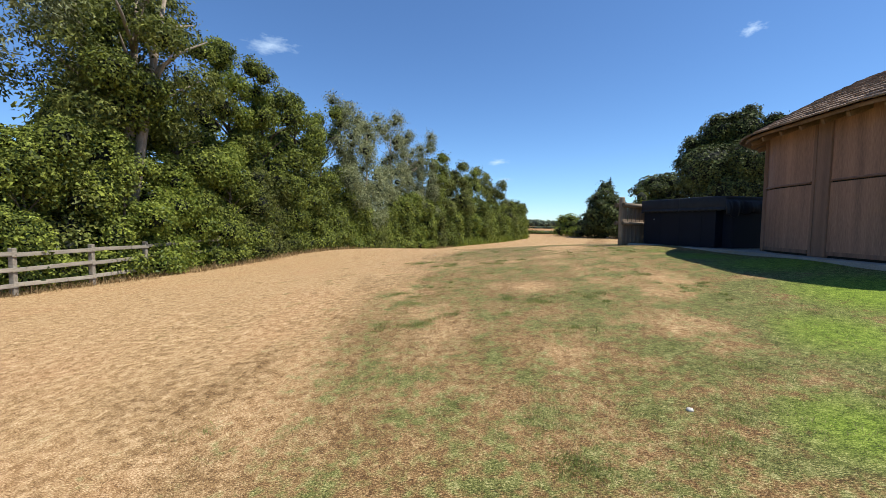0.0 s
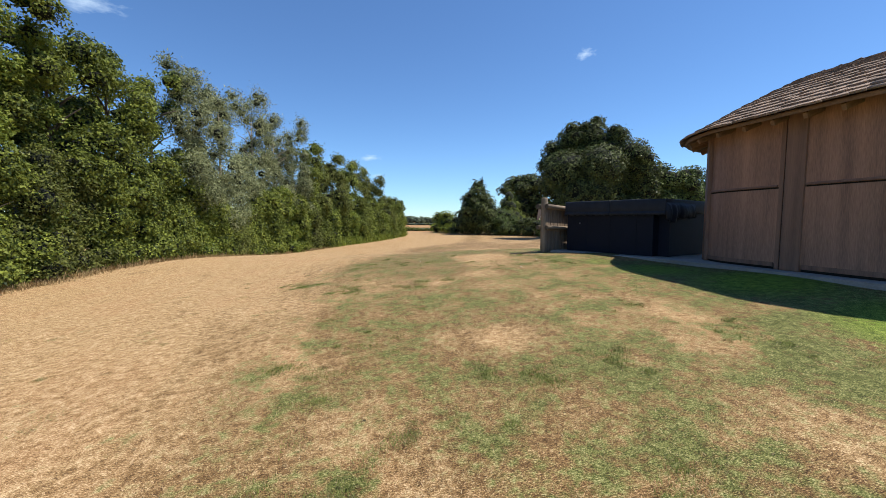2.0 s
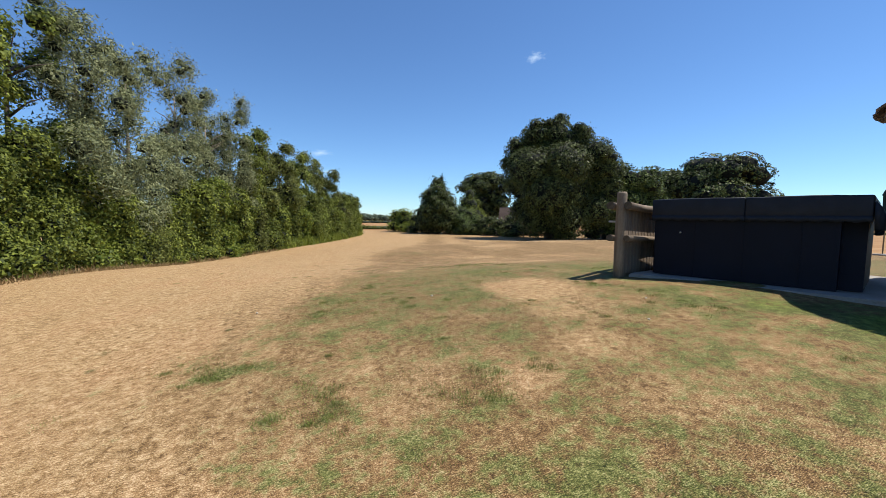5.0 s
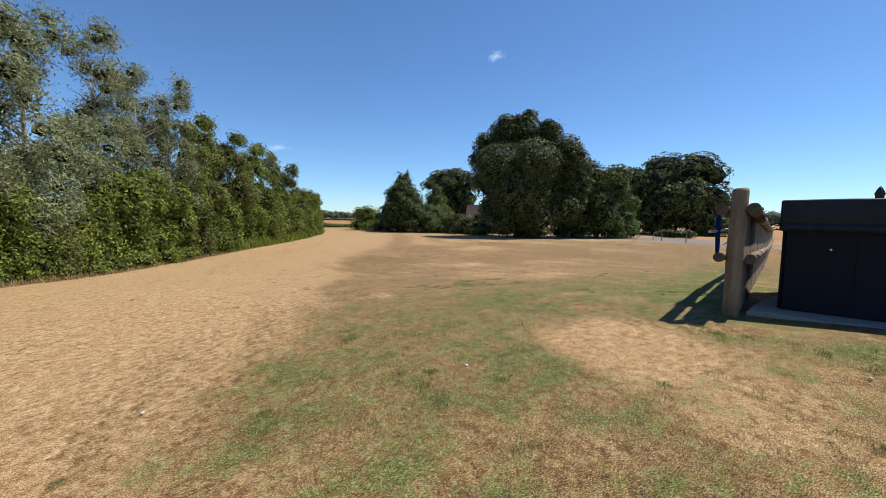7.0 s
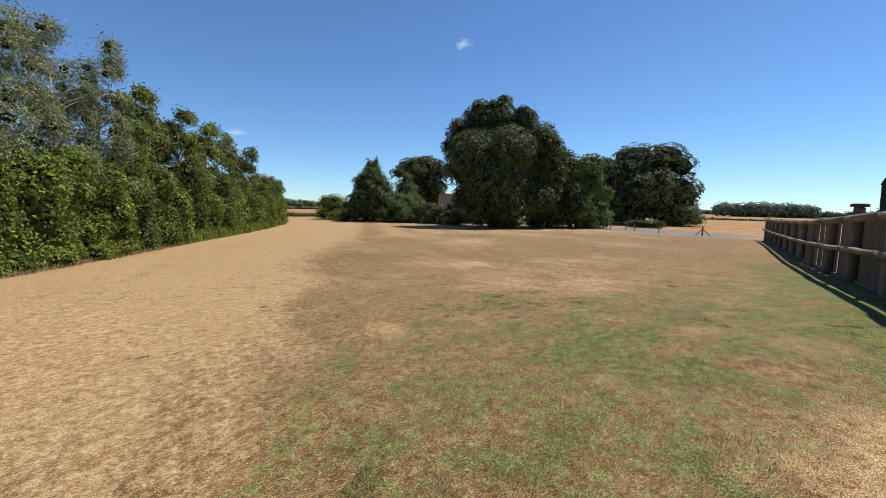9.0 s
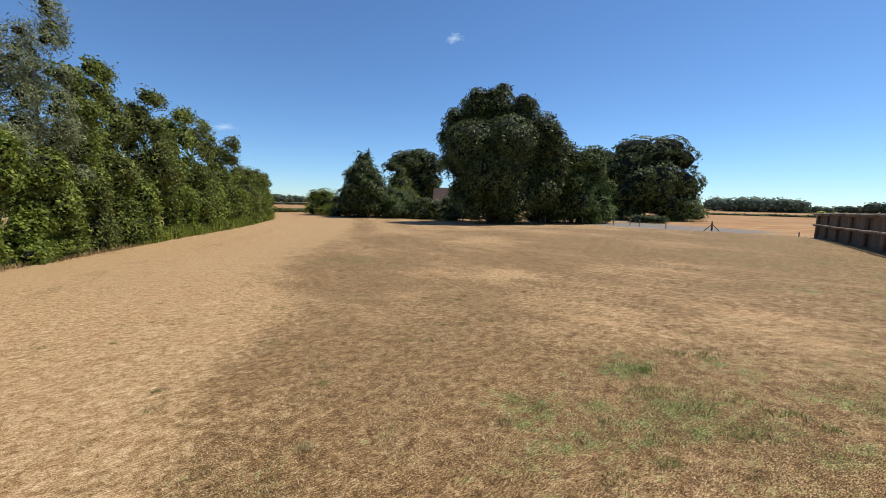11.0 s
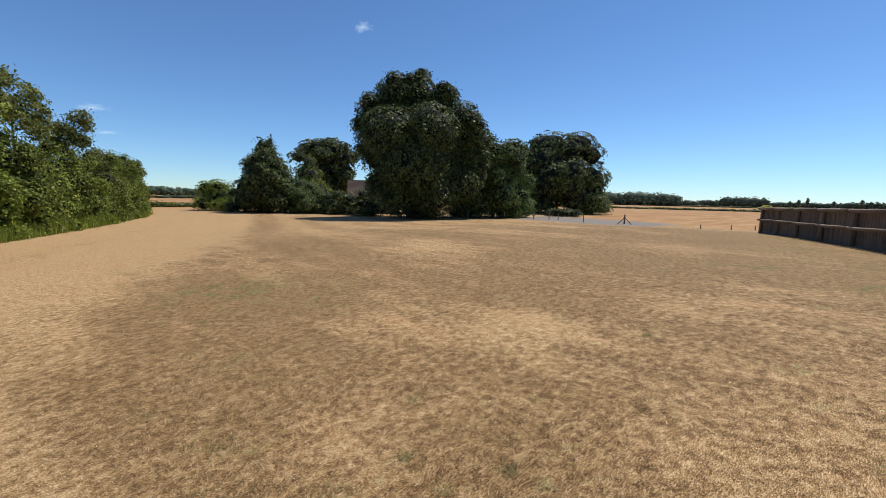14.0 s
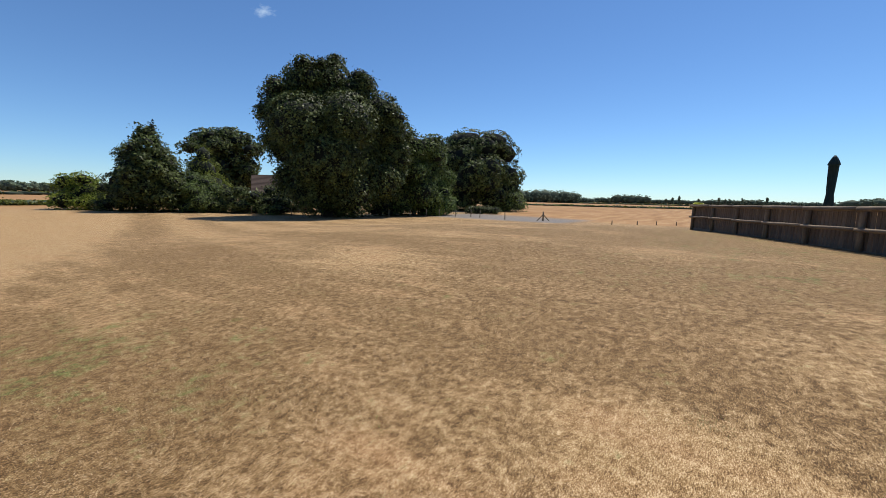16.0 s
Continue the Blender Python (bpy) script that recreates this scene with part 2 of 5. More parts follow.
M_ROOFTILE = mat("clay_roof_tile", (0.07, 0.04, 0.028), (0.04, 0.025, 0.018), 6, 0.85, 0.4, 40)
M_BRICK = mat("brick_wall", (0.30, 0.16, 0.11), (0.2, 0.1, 0.07), 6, 0.9, 0.4, 40)
M_GLASS = mat("window_glass", (0.02, 0.025, 0.03), None, 3, 0.08, 0.0)
M_STONE = mat("pale_stone", (0.62, 0.58, 0.50), (0.4, 0.37, 0.31), 15, 0.9, 0.4)
LEAF_HEDGE = leaf_mat("hedge_leaf", (0.020, 0.036, 0.009), (0.275, 0.315, 0.050), 0.6, 0.25)
LEAF_LIME = leaf_mat("yellow_green_leaf", (0.07, 0.11, 0.018), (0.30, 0.34, 0.055), 0.45, 0.35)
LEAF_GREY = leaf_mat("willow_leaf", (0.05, 0.062, 0.026), (0.36, 0.385, 0.19), 0.6, 0.3)
LEAF_OLIVE = leaf_mat("olive_leaf", (0.028, 0.042, 0.010), (0.26, 0.28, 0.065), 0.5, 0.3)
# dark green; the dark end also paints crown shade, the light end leaf glints
LEAF_DARK_SHADE = leaf_mat("dark_leaf_shade_glint", (0.005, 0.010, 0.003), (0.165, 0.20, 0.056), 0.5, 0.08)
LEAF_MID = leaf_mat("broad_tree_leaf", (0.014, 0.026, 0.008), (0.21, 0.28, 0.07), 0.55, 0.12)
# pale, low-contrast greens with distance haze mixed into the leaf colour
LEAF_FAR_HAZE = leaf_mat("far_leaf_haze", (0.10, 0.135, 0.09), (0.21, 0.26, 0.16), 0.8)
LEAF_DRY = leaf_mat("dry_stalk", (0.16, 0.10, 0.045), (0.42, 0.31, 0.15), 0.8, 0.15)


def cloud_mat():
    """Thin cloud: mostly clear, in wisps that fade towards the rim of a sheet one unit in radius."""
    m = bpy.data.materials.new("cloud")
    m.use_nodes = True
    nt, n = m.node_tree, m.node_tree.nodes
    L = nt.links.new
    e, t, mx, nz, tc, ln = n.new("ShaderNodeEmission"), n.new("ShaderNodeBsdfTransparent"), n.new("ShaderNodeMixShader"), n.new("ShaderNodeTexNoise"), n.new("ShaderNodeTexCoord"), n.new("ShaderNodeVectorMath")
    e.inputs[0].default_value, e.inputs[1].default_value = (0.68, 0.84, 1.0, 1), 1.0
    nz.inputs["Scale"].default_value, nz.inputs["Detail"].default_value, nz.inputs["Roughness"].default_value = 1.7, 7, 0.62
    L(tc.outputs["Object"], nz.inputs["Vector"])
    ln.operation = "LENGTH"
    L(tc.outputs["Object"], ln.inputs[0])
    fade, a, b = n.new("ShaderNodeMapRange"), n.new("ShaderNodeMath"), n.new("ShaderNodeMapRange")
    fade.inputs[1].default_value, fade.inputs[2].default_value, fade.inputs[3].default_value, fade.inputs[4].default_value = 0.0, 1.0, 0.22, -0.30
    L(ln.outputs["Value"], fade.inputs[0])
    a.operation = "ADD"
    L(nz.outputs[0], a.inputs[0])
    L(fade.outputs[0], a.inputs[1])
    b.inputs[1].default_value, b.inputs[2].default_value, b.inputs[3].default_value, b.inputs[4].default_value = 0.45, 0.95, 0.0, 0.75
    L(a.outputs[0], b.inputs[0])
    L(b.outputs[0], mx.inputs[0])
    L(t.outputs[0], mx.inputs[1])
    L(e.outputs[0], mx.inputs[2])
    L(mx.outputs[0], n["Material Output"].inputs["Surface"])
    return m


M_CLOUD = cloud_mat()


def blade_mat():
    """Grass blades: straw to green by the attribute zone, tint from blade to blade by v."""
    m = bpy.data.materials.new("grass_blade")
    m.use_nodes = True
    nt, n = m.node_tree, m.node_tree.nodes
    L = nt.links.new
    b = n["Principled BSDF"]
    av, r1, r2, mx = n.new("ShaderNodeAttribute"), n.new("ShaderNodeValToRGB"), n.new("ShaderNodeValToRGB"), n.new("ShaderNodeMix")
    ag = n.new("ShaderNodeAttribute")
    av.attribute_name, ag.attribute_name = "v", "lush"
    r1.color_ramp.elements[0].color, r1.color_ramp.elements[1].color = (0.20, 0.12, 0.05, 1), (0.70, 0.53, 0.32, 1)
    r2.color_ramp.elements[0].color, r2.color_ramp.elements[1].color = (0.05, 0.075, 0.010, 1), (0.24, 0.28, 0.055, 1)
    for r in (r1, r2):
        L(av.outputs["Fac"], r.inputs[0])
    mx.data_type = "RGBA"
    L(ag.outputs["Fac"], mx.inputs[0])
    L(r1.outputs[0], mx.inputs[6])
    L(r2.outputs[0], mx.inputs[7])
    L(mx.outputs[2], b.inputs["Base Color"])
    b.inputs["Roughness"].default_value = 0.6
    tr, ms = n.new("ShaderNodeBsdfTranslucent"), n.new("ShaderNodeMixShader")
    L(mx.outputs[2], tr.inputs["Color"])
    ms.inputs[0].default_value = 0.4
    L(b.outputs[0], ms.inputs[1])
    L(tr.outputs[0], ms.inputs[2])
    L(ms.outputs[0], n["Material Output"].inputs["Surface"])
    return m


M_BLADE = blade_mat()


# ---- mesh helpers ----
def mesh_np(name, v, f, m, attr=None, smooth=False):
    """A mesh from arrays of vertices and of faces with equal corners; attr: a number for each vertex, kept as v."""
    v, f = np.asarray(v, np.float32), np.asarray(f, np.int32)
    me = bpy.data.meshes.new(name)
    me.vertices.add(len(v))
    me.vertices.foreach_set("co", v.ravel())
    k = f.shape[1]
    me.loops.add(f.size)
    me.loops.foreach_set("vertex_index", f.ravel())
    me.polygons.add(len(f))
    me.polygons.foreach_set("loop_start", np.arange(0, f.size, k, dtype=np.int32))
    me.update(calc_edges=True)
    if smooth:
        me.polygons.foreach_set("use_smooth", np.ones(len(f), bool))
    me.materials.append(m)
    if attr is not None:
        a = me.attributes.new("v", "FLOAT", "POINT")
        a.data.foreach_set("value", np.asarray(attr, np.float32))
    return me


def bm_mesh(name, bm, mats, smooth=False):
    me = bpy.data.meshes.new(name)
    bmesh.ops.recalc_face_normals(bm, faces=bm.faces)
    bm.to_mesh(me)
    bm.free()
    for m in mats if isinstance(mats, (list, tuple)) else [mats]:
        me.materials.append(m)
    if smooth:
        for p in me.polygons:
            p.use_smooth = True
    return me


def box(bm, lo, hi, m=None, bevel=0.0, mi=0):
    r = bmesh.ops.create_cube(bm, size=1)
    vs = r["verts"]
    c, s = [(a + b) / 2 for a, b in zip(lo, hi)], [b - a for a, b in zip(lo, hi)]
    for v in vs:
        v.co = Vector((c[0] + v.co.x * s[0], c[1] + v.co.y * s[1], c[2] + v.co.z * s[2]))
    fs = {f for v in vs for f in v.link_faces}
    for f in fs:
        f.material_index = mi
    if bevel:
        es = list({e for v in vs for e in v.link_edges})
        r = bmesh.ops.bevel(bm, geom=es, offset=bevel, segments=2, affect="EDGES", profile=0.5)
        vs = list({v for f in r["faces"] for v in f.verts} | {v for v in vs if v.is_valid})
    if m is not None:
        bmesh.ops.transform(bm, matrix=m, verts=[v for v in vs if v.is_valid])
    return vs


def part(parent, name, me, m=None, label=""):
    ob = new(name, me)
    ob.parent = parent
    if m is not None:
        ob.matrix_basis = m
    return tagged(ob, label) if label else ob


def root(name, x, y, z, label, category, group="", rz=0.0, kind=""):
    ob = new(name)
    ob.empty_display_size = 0.2
    ob.matrix_basis = pose(x, y, z, 0, 0, rz)
    return tagged(ob, label, category, group, kind)


def tube(bm, pts, radii, sides=8, rng=None, wob=0.0, cap=True, mi=0, cap_mi=None):
    """A round bar along pts with a radius at each point."""
    rings = []
    for i, p in enumerate(pts):
        p = Vector(p)
        d = (Vector(pts[min(i + 1, len(pts) - 1)]) - Vector(pts[max(i - 1, 0)])).normalized()
        a = d.orthogonal().normalized()
        if abs(d.z) < 0.9:
            a = d.cross(Vector((0, 0, 1))).normalized()
        b = d.cross(a)
        ring = []
        for k in range(sides):
            w = 2 * math.pi * k / sides
            r = radii[i] * (1 + (rng.uniform(-wob, wob) if rng else 0))
            ring.append(bm.verts.new(p + (a * math.cos(w) + b * math.sin(w)) * r))
        rings.append(ring)
    for r0, r1 in zip(rings, rings[1:]):
        for k in range(sides):
            f = bm.faces.new((r0[k], r0[(k + 1) % sides], r1[(k + 1) % sides], r1[k]))
            f.material_index, f.smooth = mi, True
    if cap:
        for r in (rings[0][::-1], rings[-1]):
            f = bm.faces.new(r)
            f.material_index = mi if cap_mi is None else cap_mi


# ---- ground ----
def soft(a, b, v):
    t = np.clip((v - a) / (b - a), 0, 1)
    return t * t * (3 - 2 * t)


# patches of the lawn: x, y, radius, strength
GREEN_BY_HUT = [(1.1, 1.5, 0.18, 0.9), (2, 1.7, 0.27, 0.6), (2.9, 1.8, 0.63, 1), (2.8, 2.3, 0.51, 0.85), (2.5, 2.9, 0.43, 0.6), (4.1, 3.4, 0.95, 1), (1.5, 3.9, 0.27, 0.55), (1, 3.9, 0.18, 0.6), (2.3, 4.3, 0.54, 0.5), (-0.7, 4.3, 0.19, 0.55), (-0.2, 4.4, 0.19, 0.6), (0.2, 4.7, 0.18, 0.6), (1.4, 5.2, 0.21, 0.6), (3.8, 5.2, 0.46, 0.8), (1.5, 5.2, 0.23, 0.7), (2.3, 5.2, 0.33, 0.7)]
GREEN_RISE = [(1, 5.5, 0.18, 0.6), (2.3, 5.6, 0.41, 0.5), (4, 5.7, 0.35, 0.6), (1.1, 5.8, 0.56, 0.4), (-0.4, 5.9, 0.18, 0.6), (-0.8, 6.2, 0.18, 0.6), (0, 6.4, 0.46, 0.6), (3.4, 6.8, 0.49, 0.5), (-0.4, 7.8, 0.31, 0.6), (1, 9.2, 0.18, 0.7), (1.7, 9.4, 0.18, 0.7), (-0, 9.5, 0.18, 0.6), (1.2, 9.5, 0.18, 0.7), (-0.4, 9.6, 0.19, 0.5), (4.4, 9.8, 0.3, 0.8), (-0.1, 9.9, 0.18, 0.5), (4.4, 10.3, 0.47, 0.9), (2.9, 10.4, 0.31, 0.5)]
GREEN_CREST = [(-1.1, 10.7, 0.24, 0.7), (-0.8, 10.8, 0.21, 0.9), (-1.2, 11.2, 0.44, 0.5), (4.1, 11.7, 0.24, 0.8), (4.1, 11.9, 0.3, 0.8), (2.2, 12.1, 0.77, 0.7), (1.3, 12.4, 0.32, 0.6), (0.1, 12.5, 0.3, 0.55), (0.9, 12.8, 0.96, 0.45), (2.3, 12.9, 0.96, 0.6), (1.2, 13, 0.5, 0.6), (0.3, 13, 0.23, 0.5), (5.9, 13.4, 0.41, 0.85), (1.1, 14.1, 0.32, 0.6), (3.5, 14.4, 0.8, 0.75), (5.9, 14.5, 0.89, 0.65), (5.4, 14.7, 0.78, 0.5)]
GREEN_BEYOND = [(4.9, 16.1, 0.21, 0.7), (4.4, 16.4, 0.23, 0.65), (3.9, 16.6, 0.3, 0.8), (3.3, 16.7, 0.21, 0.5), (2.9, 16.7, 0.18, 0.45), (12.9, 16.9, 0.6, 0.7), (5, 17, 0.22, 0.5), (4.4, 17.2, 0.25, 0.65), (3.2, 17.2, 0.18, 0.5), (11.9, 19.5, 0.6, 0.4), (22.8, 21.3, 1.24, 0.35), (13.4, 23.5, 1.29, 0.35), (6.2, 25.2, 0.26, 0.65), (6.8, 25.9, 0.41, 0.5), (6.5, 26, 0.58, 0.45), (5.6, 26.3, 0.62, 0.5), (5.6, 26.5, 0.33, 0.5), (7.2, 26.5, 0.37, 0.5), (6.1, 27.2, 0.3, 0.35), (4.8, 27.3, 0.57, 0.35), (5.7, 28, 0.93, 0.6)]
PALE_RISE = [(1.4, 3.2, 0.19, 0.9), (2.9, 3.9, 0.35, 1), (0.2, 4, 0.33, 1), (-0.2, 5, 0.27, 0.9), (3.3, 5.3, 0.29, 0.8), (1.5, 6.1, 0.26, 1), (-0.4, 6.2, 0.2, 0.9), (3.6, 6.2, 0.41, 0.7), (1.5, 6.3, 0.3, 0.8), (0.9, 6.4, 0.19, 0.8), (1, 7.5, 0.18, 0.8), (2.2, 8.5, 0.25, 0.9), (1.5, 9.3, 0.2, 1), (2.3, 9.6, 0.28, 1), (0.7, 9.6, 0.18, 0.9), (1, 10, 0.18, 0.8), (0.3, 10.3, 0.18, 0.8), (2.9, 10.7, 0.33, 1), (1.8, 11, 0.18, 0.8)]
PALE_BEYOND = [(3.2, 11.7, 0.49, 1), (3.3, 11.9, 0.33, 1), (3.2, 12.1, 0.25, 0.9), (3.4, 12.5, 0.39, 1), (2.1, 16.5, 0.26, 0.8), (5.9, 16.6, 0.33, 0.9), (6.7, 17.3, 0.4, 0.8), (5.1, 18.2, 0.33, 0.7), (6, 18.8, 0.4, 0.7), (11.2, 20.3, 0.56, 0.8), (9.4, 21.1, 0.45, 0.7), (9.3, 21.2, 0.47, 0.6), (4.9, 22, 0.21, 0.7), (7.3, 22.1, 0.75, 0.8), (7.6, 22.3, 0.51, 0.9), (7.5, 22.5, 0.35, 1), (15.8, 23.2, 1.1, 0.5), (11.8, 28.1, 1.01, 0.5), (11.2, 29.5, 0.83, 0.7)]
BROWN = [(1.1, 13.1, 0.33, 0.9), (4.4, 12.7, 0.27, 0.7), (0.8, 15.3, 0.34, 0.5), (2.9, 19.3, 0.43, 0.9), (1.8, 19, 0.27, 0.8), (3.4, 18, 0.29, 0.8), (1.7, 17.5, 0.21, 0.8), (11.4, 35.4, 2.5, 0.4), (4.5, 27.5, 0.7, 0.8), (4.1, 24.2, 0.42, 1), (4.8, 23.1, 0.47, 0.9), (8.5, 22.5, 0.43, 0.8), (5.9, 22.5, 0.35, 0.6), (5, 30.1, 0.6, 0.8), (12.4, 22.7, 0.81, 0.7), (5, 26, 0.57, 0.8), (5.1, 21, 0.23, 0.6), (9.3, 23.2, 0.4, 0.7), (5.8, 25.6, 0.33, 0.7), (7.9, 26.1, 0.29, 0.5), (10.3, 24.7, 0.43, 0.6)]
WATERED = [(5.6, 1.6, 2.1, 1.15), (5.7, 4.6, 1.3, 1.1), (5.8, 6.8, 1.1, 1.1), (5.5, 8.4, 0.9, 1.05), (5.1, 9.7, 0.6, 1.0), (4.7, 10.8, 0.4, 0.85), (3.4, 14.2, 1.5, 0.62), (5.4, 14.4, 1.4, 0.66), (2.2, 12.6, 0.9, 0.6), (10, 17.4, 1.6, 0.36), (15, 19.4, 2.2, 0.3), (22, 21.5, 3, 0.3)]
GREEN = WATERED + GREEN_BY_HUT + GREEN_RISE + GREEN_CREST + [(x, y, 1.5 * s, a * (0.65 if y > 22 else 1.0)) for x, y, s, a in GREEN_BEYOND]


def spot(x, y, cx, cy, s):
    return np.exp(-(((x - cx) ** 2 + (y - cy) ** 2) / (2.0 * s * s)))


def zones(x, y):
    """green, pale, field, gravel at each place."""
    away = x - hedge_x(y)
    edge = np.interp(y, (0, 8, 14, 19, 35, 60), (10.2, 8.8, 8.2, 9.5, 11.5, 13.0)) + 0.25 * np.sin(y * 0.9)
    wide = np.interp(y, (7, 18), (2.6, 0.9))
    # thin turf on the crown of the rise, parched towards the hedge
    g = 0.38 * soft(-0.8, 1.4, away - edge) * (1 - soft(15, 18, y)) + 0.10 * soft(-0.8, 1.2, away - edge) * (1 - soft(30, 40, y))
    g = g + 0.14 * soft(1.0, 3.0, x) * (1 - soft(5, 8, y))
    for cx, cy, s, a in GREEN:
        g = np.maximum(g, a * (0.92 if s > 0.6 else 0.75) * spot(x, y, cx, cy, s))
    past = y - (12.1 + 0.461 * (x - 5.06))
    g = np.maximum(g, 0.66 * soft(4.6, 5.4, x) * (1 - soft(9, 20, x)) * soft(-0.5, 0.1, past) * (1 - soft(0.9, 2.4, past)))
    g = np.maximum(g, 0.25 * soft(9, 13, x) * (1 - soft(23, 27, y)) * (1 - soft(28, 36, x)))
    # mown bands that run along the hedge
    band = 0.5 + 0.5 * np.sin((away - 1.0) * 2 * math.pi / 5.2)
    pale = 0.84 - 0.57 * soft(-1.0, 1.0, (away - edge) / wide) + 0.13 * soft(2.2, 4.5, away - edge) + 0.3 * (band - 0.5) * soft(15, 30, y)
    pale = pale + 0.16 * soft(26, 44, y) * soft(7, 10, away)
    pale = pale - 0.2 * soft(8, 12, x) * (1 - soft(25, 30, y))
    for cx, cy, s, a in BROWN:
        pale = pale - 0.4 * a * spot(x, y, cx, cy, s * 1.3)
    for cx, cy, s, a in PALE_RISE + PALE_BEYOND:
        k = a * spot(x, y, cx, cy, s)
        pale, g = pale + 0.30 * k, g * (1 - 0.65 * k)
    field = np.maximum(soft(66, 70, x + (y - 40) * -0.12) * (1 - soft(52, 60, y - (x - 66) * 0.45)), soft(110, 114, y)) * (1 - soft(300, 1400, np.hypot(x, y)) * 0.3)
    gravel = soft(58, 59.5, x + 0.02 * y) * (1 - soft(69.5, 71, x)) * soft(38, 41, y) * (1 - soft(60, 63, y))
    return np.stack([np.clip(g, 0, 1), np.clip(pale, 0, 1), field * (1 - gravel), gravel * 0.9], 1)


def axis(steps, far):
    """Runs of (from, to, step), then ever longer steps out to far on both sides."""
    mid = [v for lo, hi, step in steps for v in np.arange(lo, hi - 1e-6, step)]
    mid.append(steps[-1][1])
    out, s, v = [], steps[-1][2], mid[-1]
    while v < far:
        s *= 1.16
        v += s
        out.append(v)
    back, s, v = [], steps[0][2], mid[0]
    while v > -far:
        s *= 1.16
        v -= s
        back.append(v)
    return np.array(back[::-1] + mid + out)


def build_ground():
    xs, ys = axis(((-11, -3, 0.5), (-3, 9, 0.24), (9, 31, 0.55)), 3500), axis(((-6, 0, 0.4), (0, 29, 0.27), (29, 40, 0.55)), 3500)
    X, Y = np.meshgrid(xs, ys)
    x, y = X.ravel(), Y.ravel()
    z = land(x, y)
    near = np.exp(-(np.hypot(x - 3, y - 12) / 40) ** 2)
    bump = np.array([noise.noise((a * 0.9, b * 0.9, 0.3)) for a, b in zip(x, y)])
    z = z + 0.02 * bump * near
    nx, ny = len(xs), len(ys)
    i = np.arange(nx * ny).reshape(ny, nx)
    f = np.stack([i[:-1, :-1], i[:-1, 1:], i[1:, 1:], i[1:, :-1]], -1).reshape(-1, 4)
    me = mesh_np("ground", np.stack([x, y, z], 1), f, M_LAWN, smooth=True)
    a = me.color_attributes.new("zone", "FLOAT_COLOR", "POINT")
    a.data.foreach_set("color", zones(x, y).astype(np.float32).ravel())
    tagged(new("ground", me), "sun-parched mown lawn with green patches, rising to a mound", "lawn", kind="structure")


build_ground()


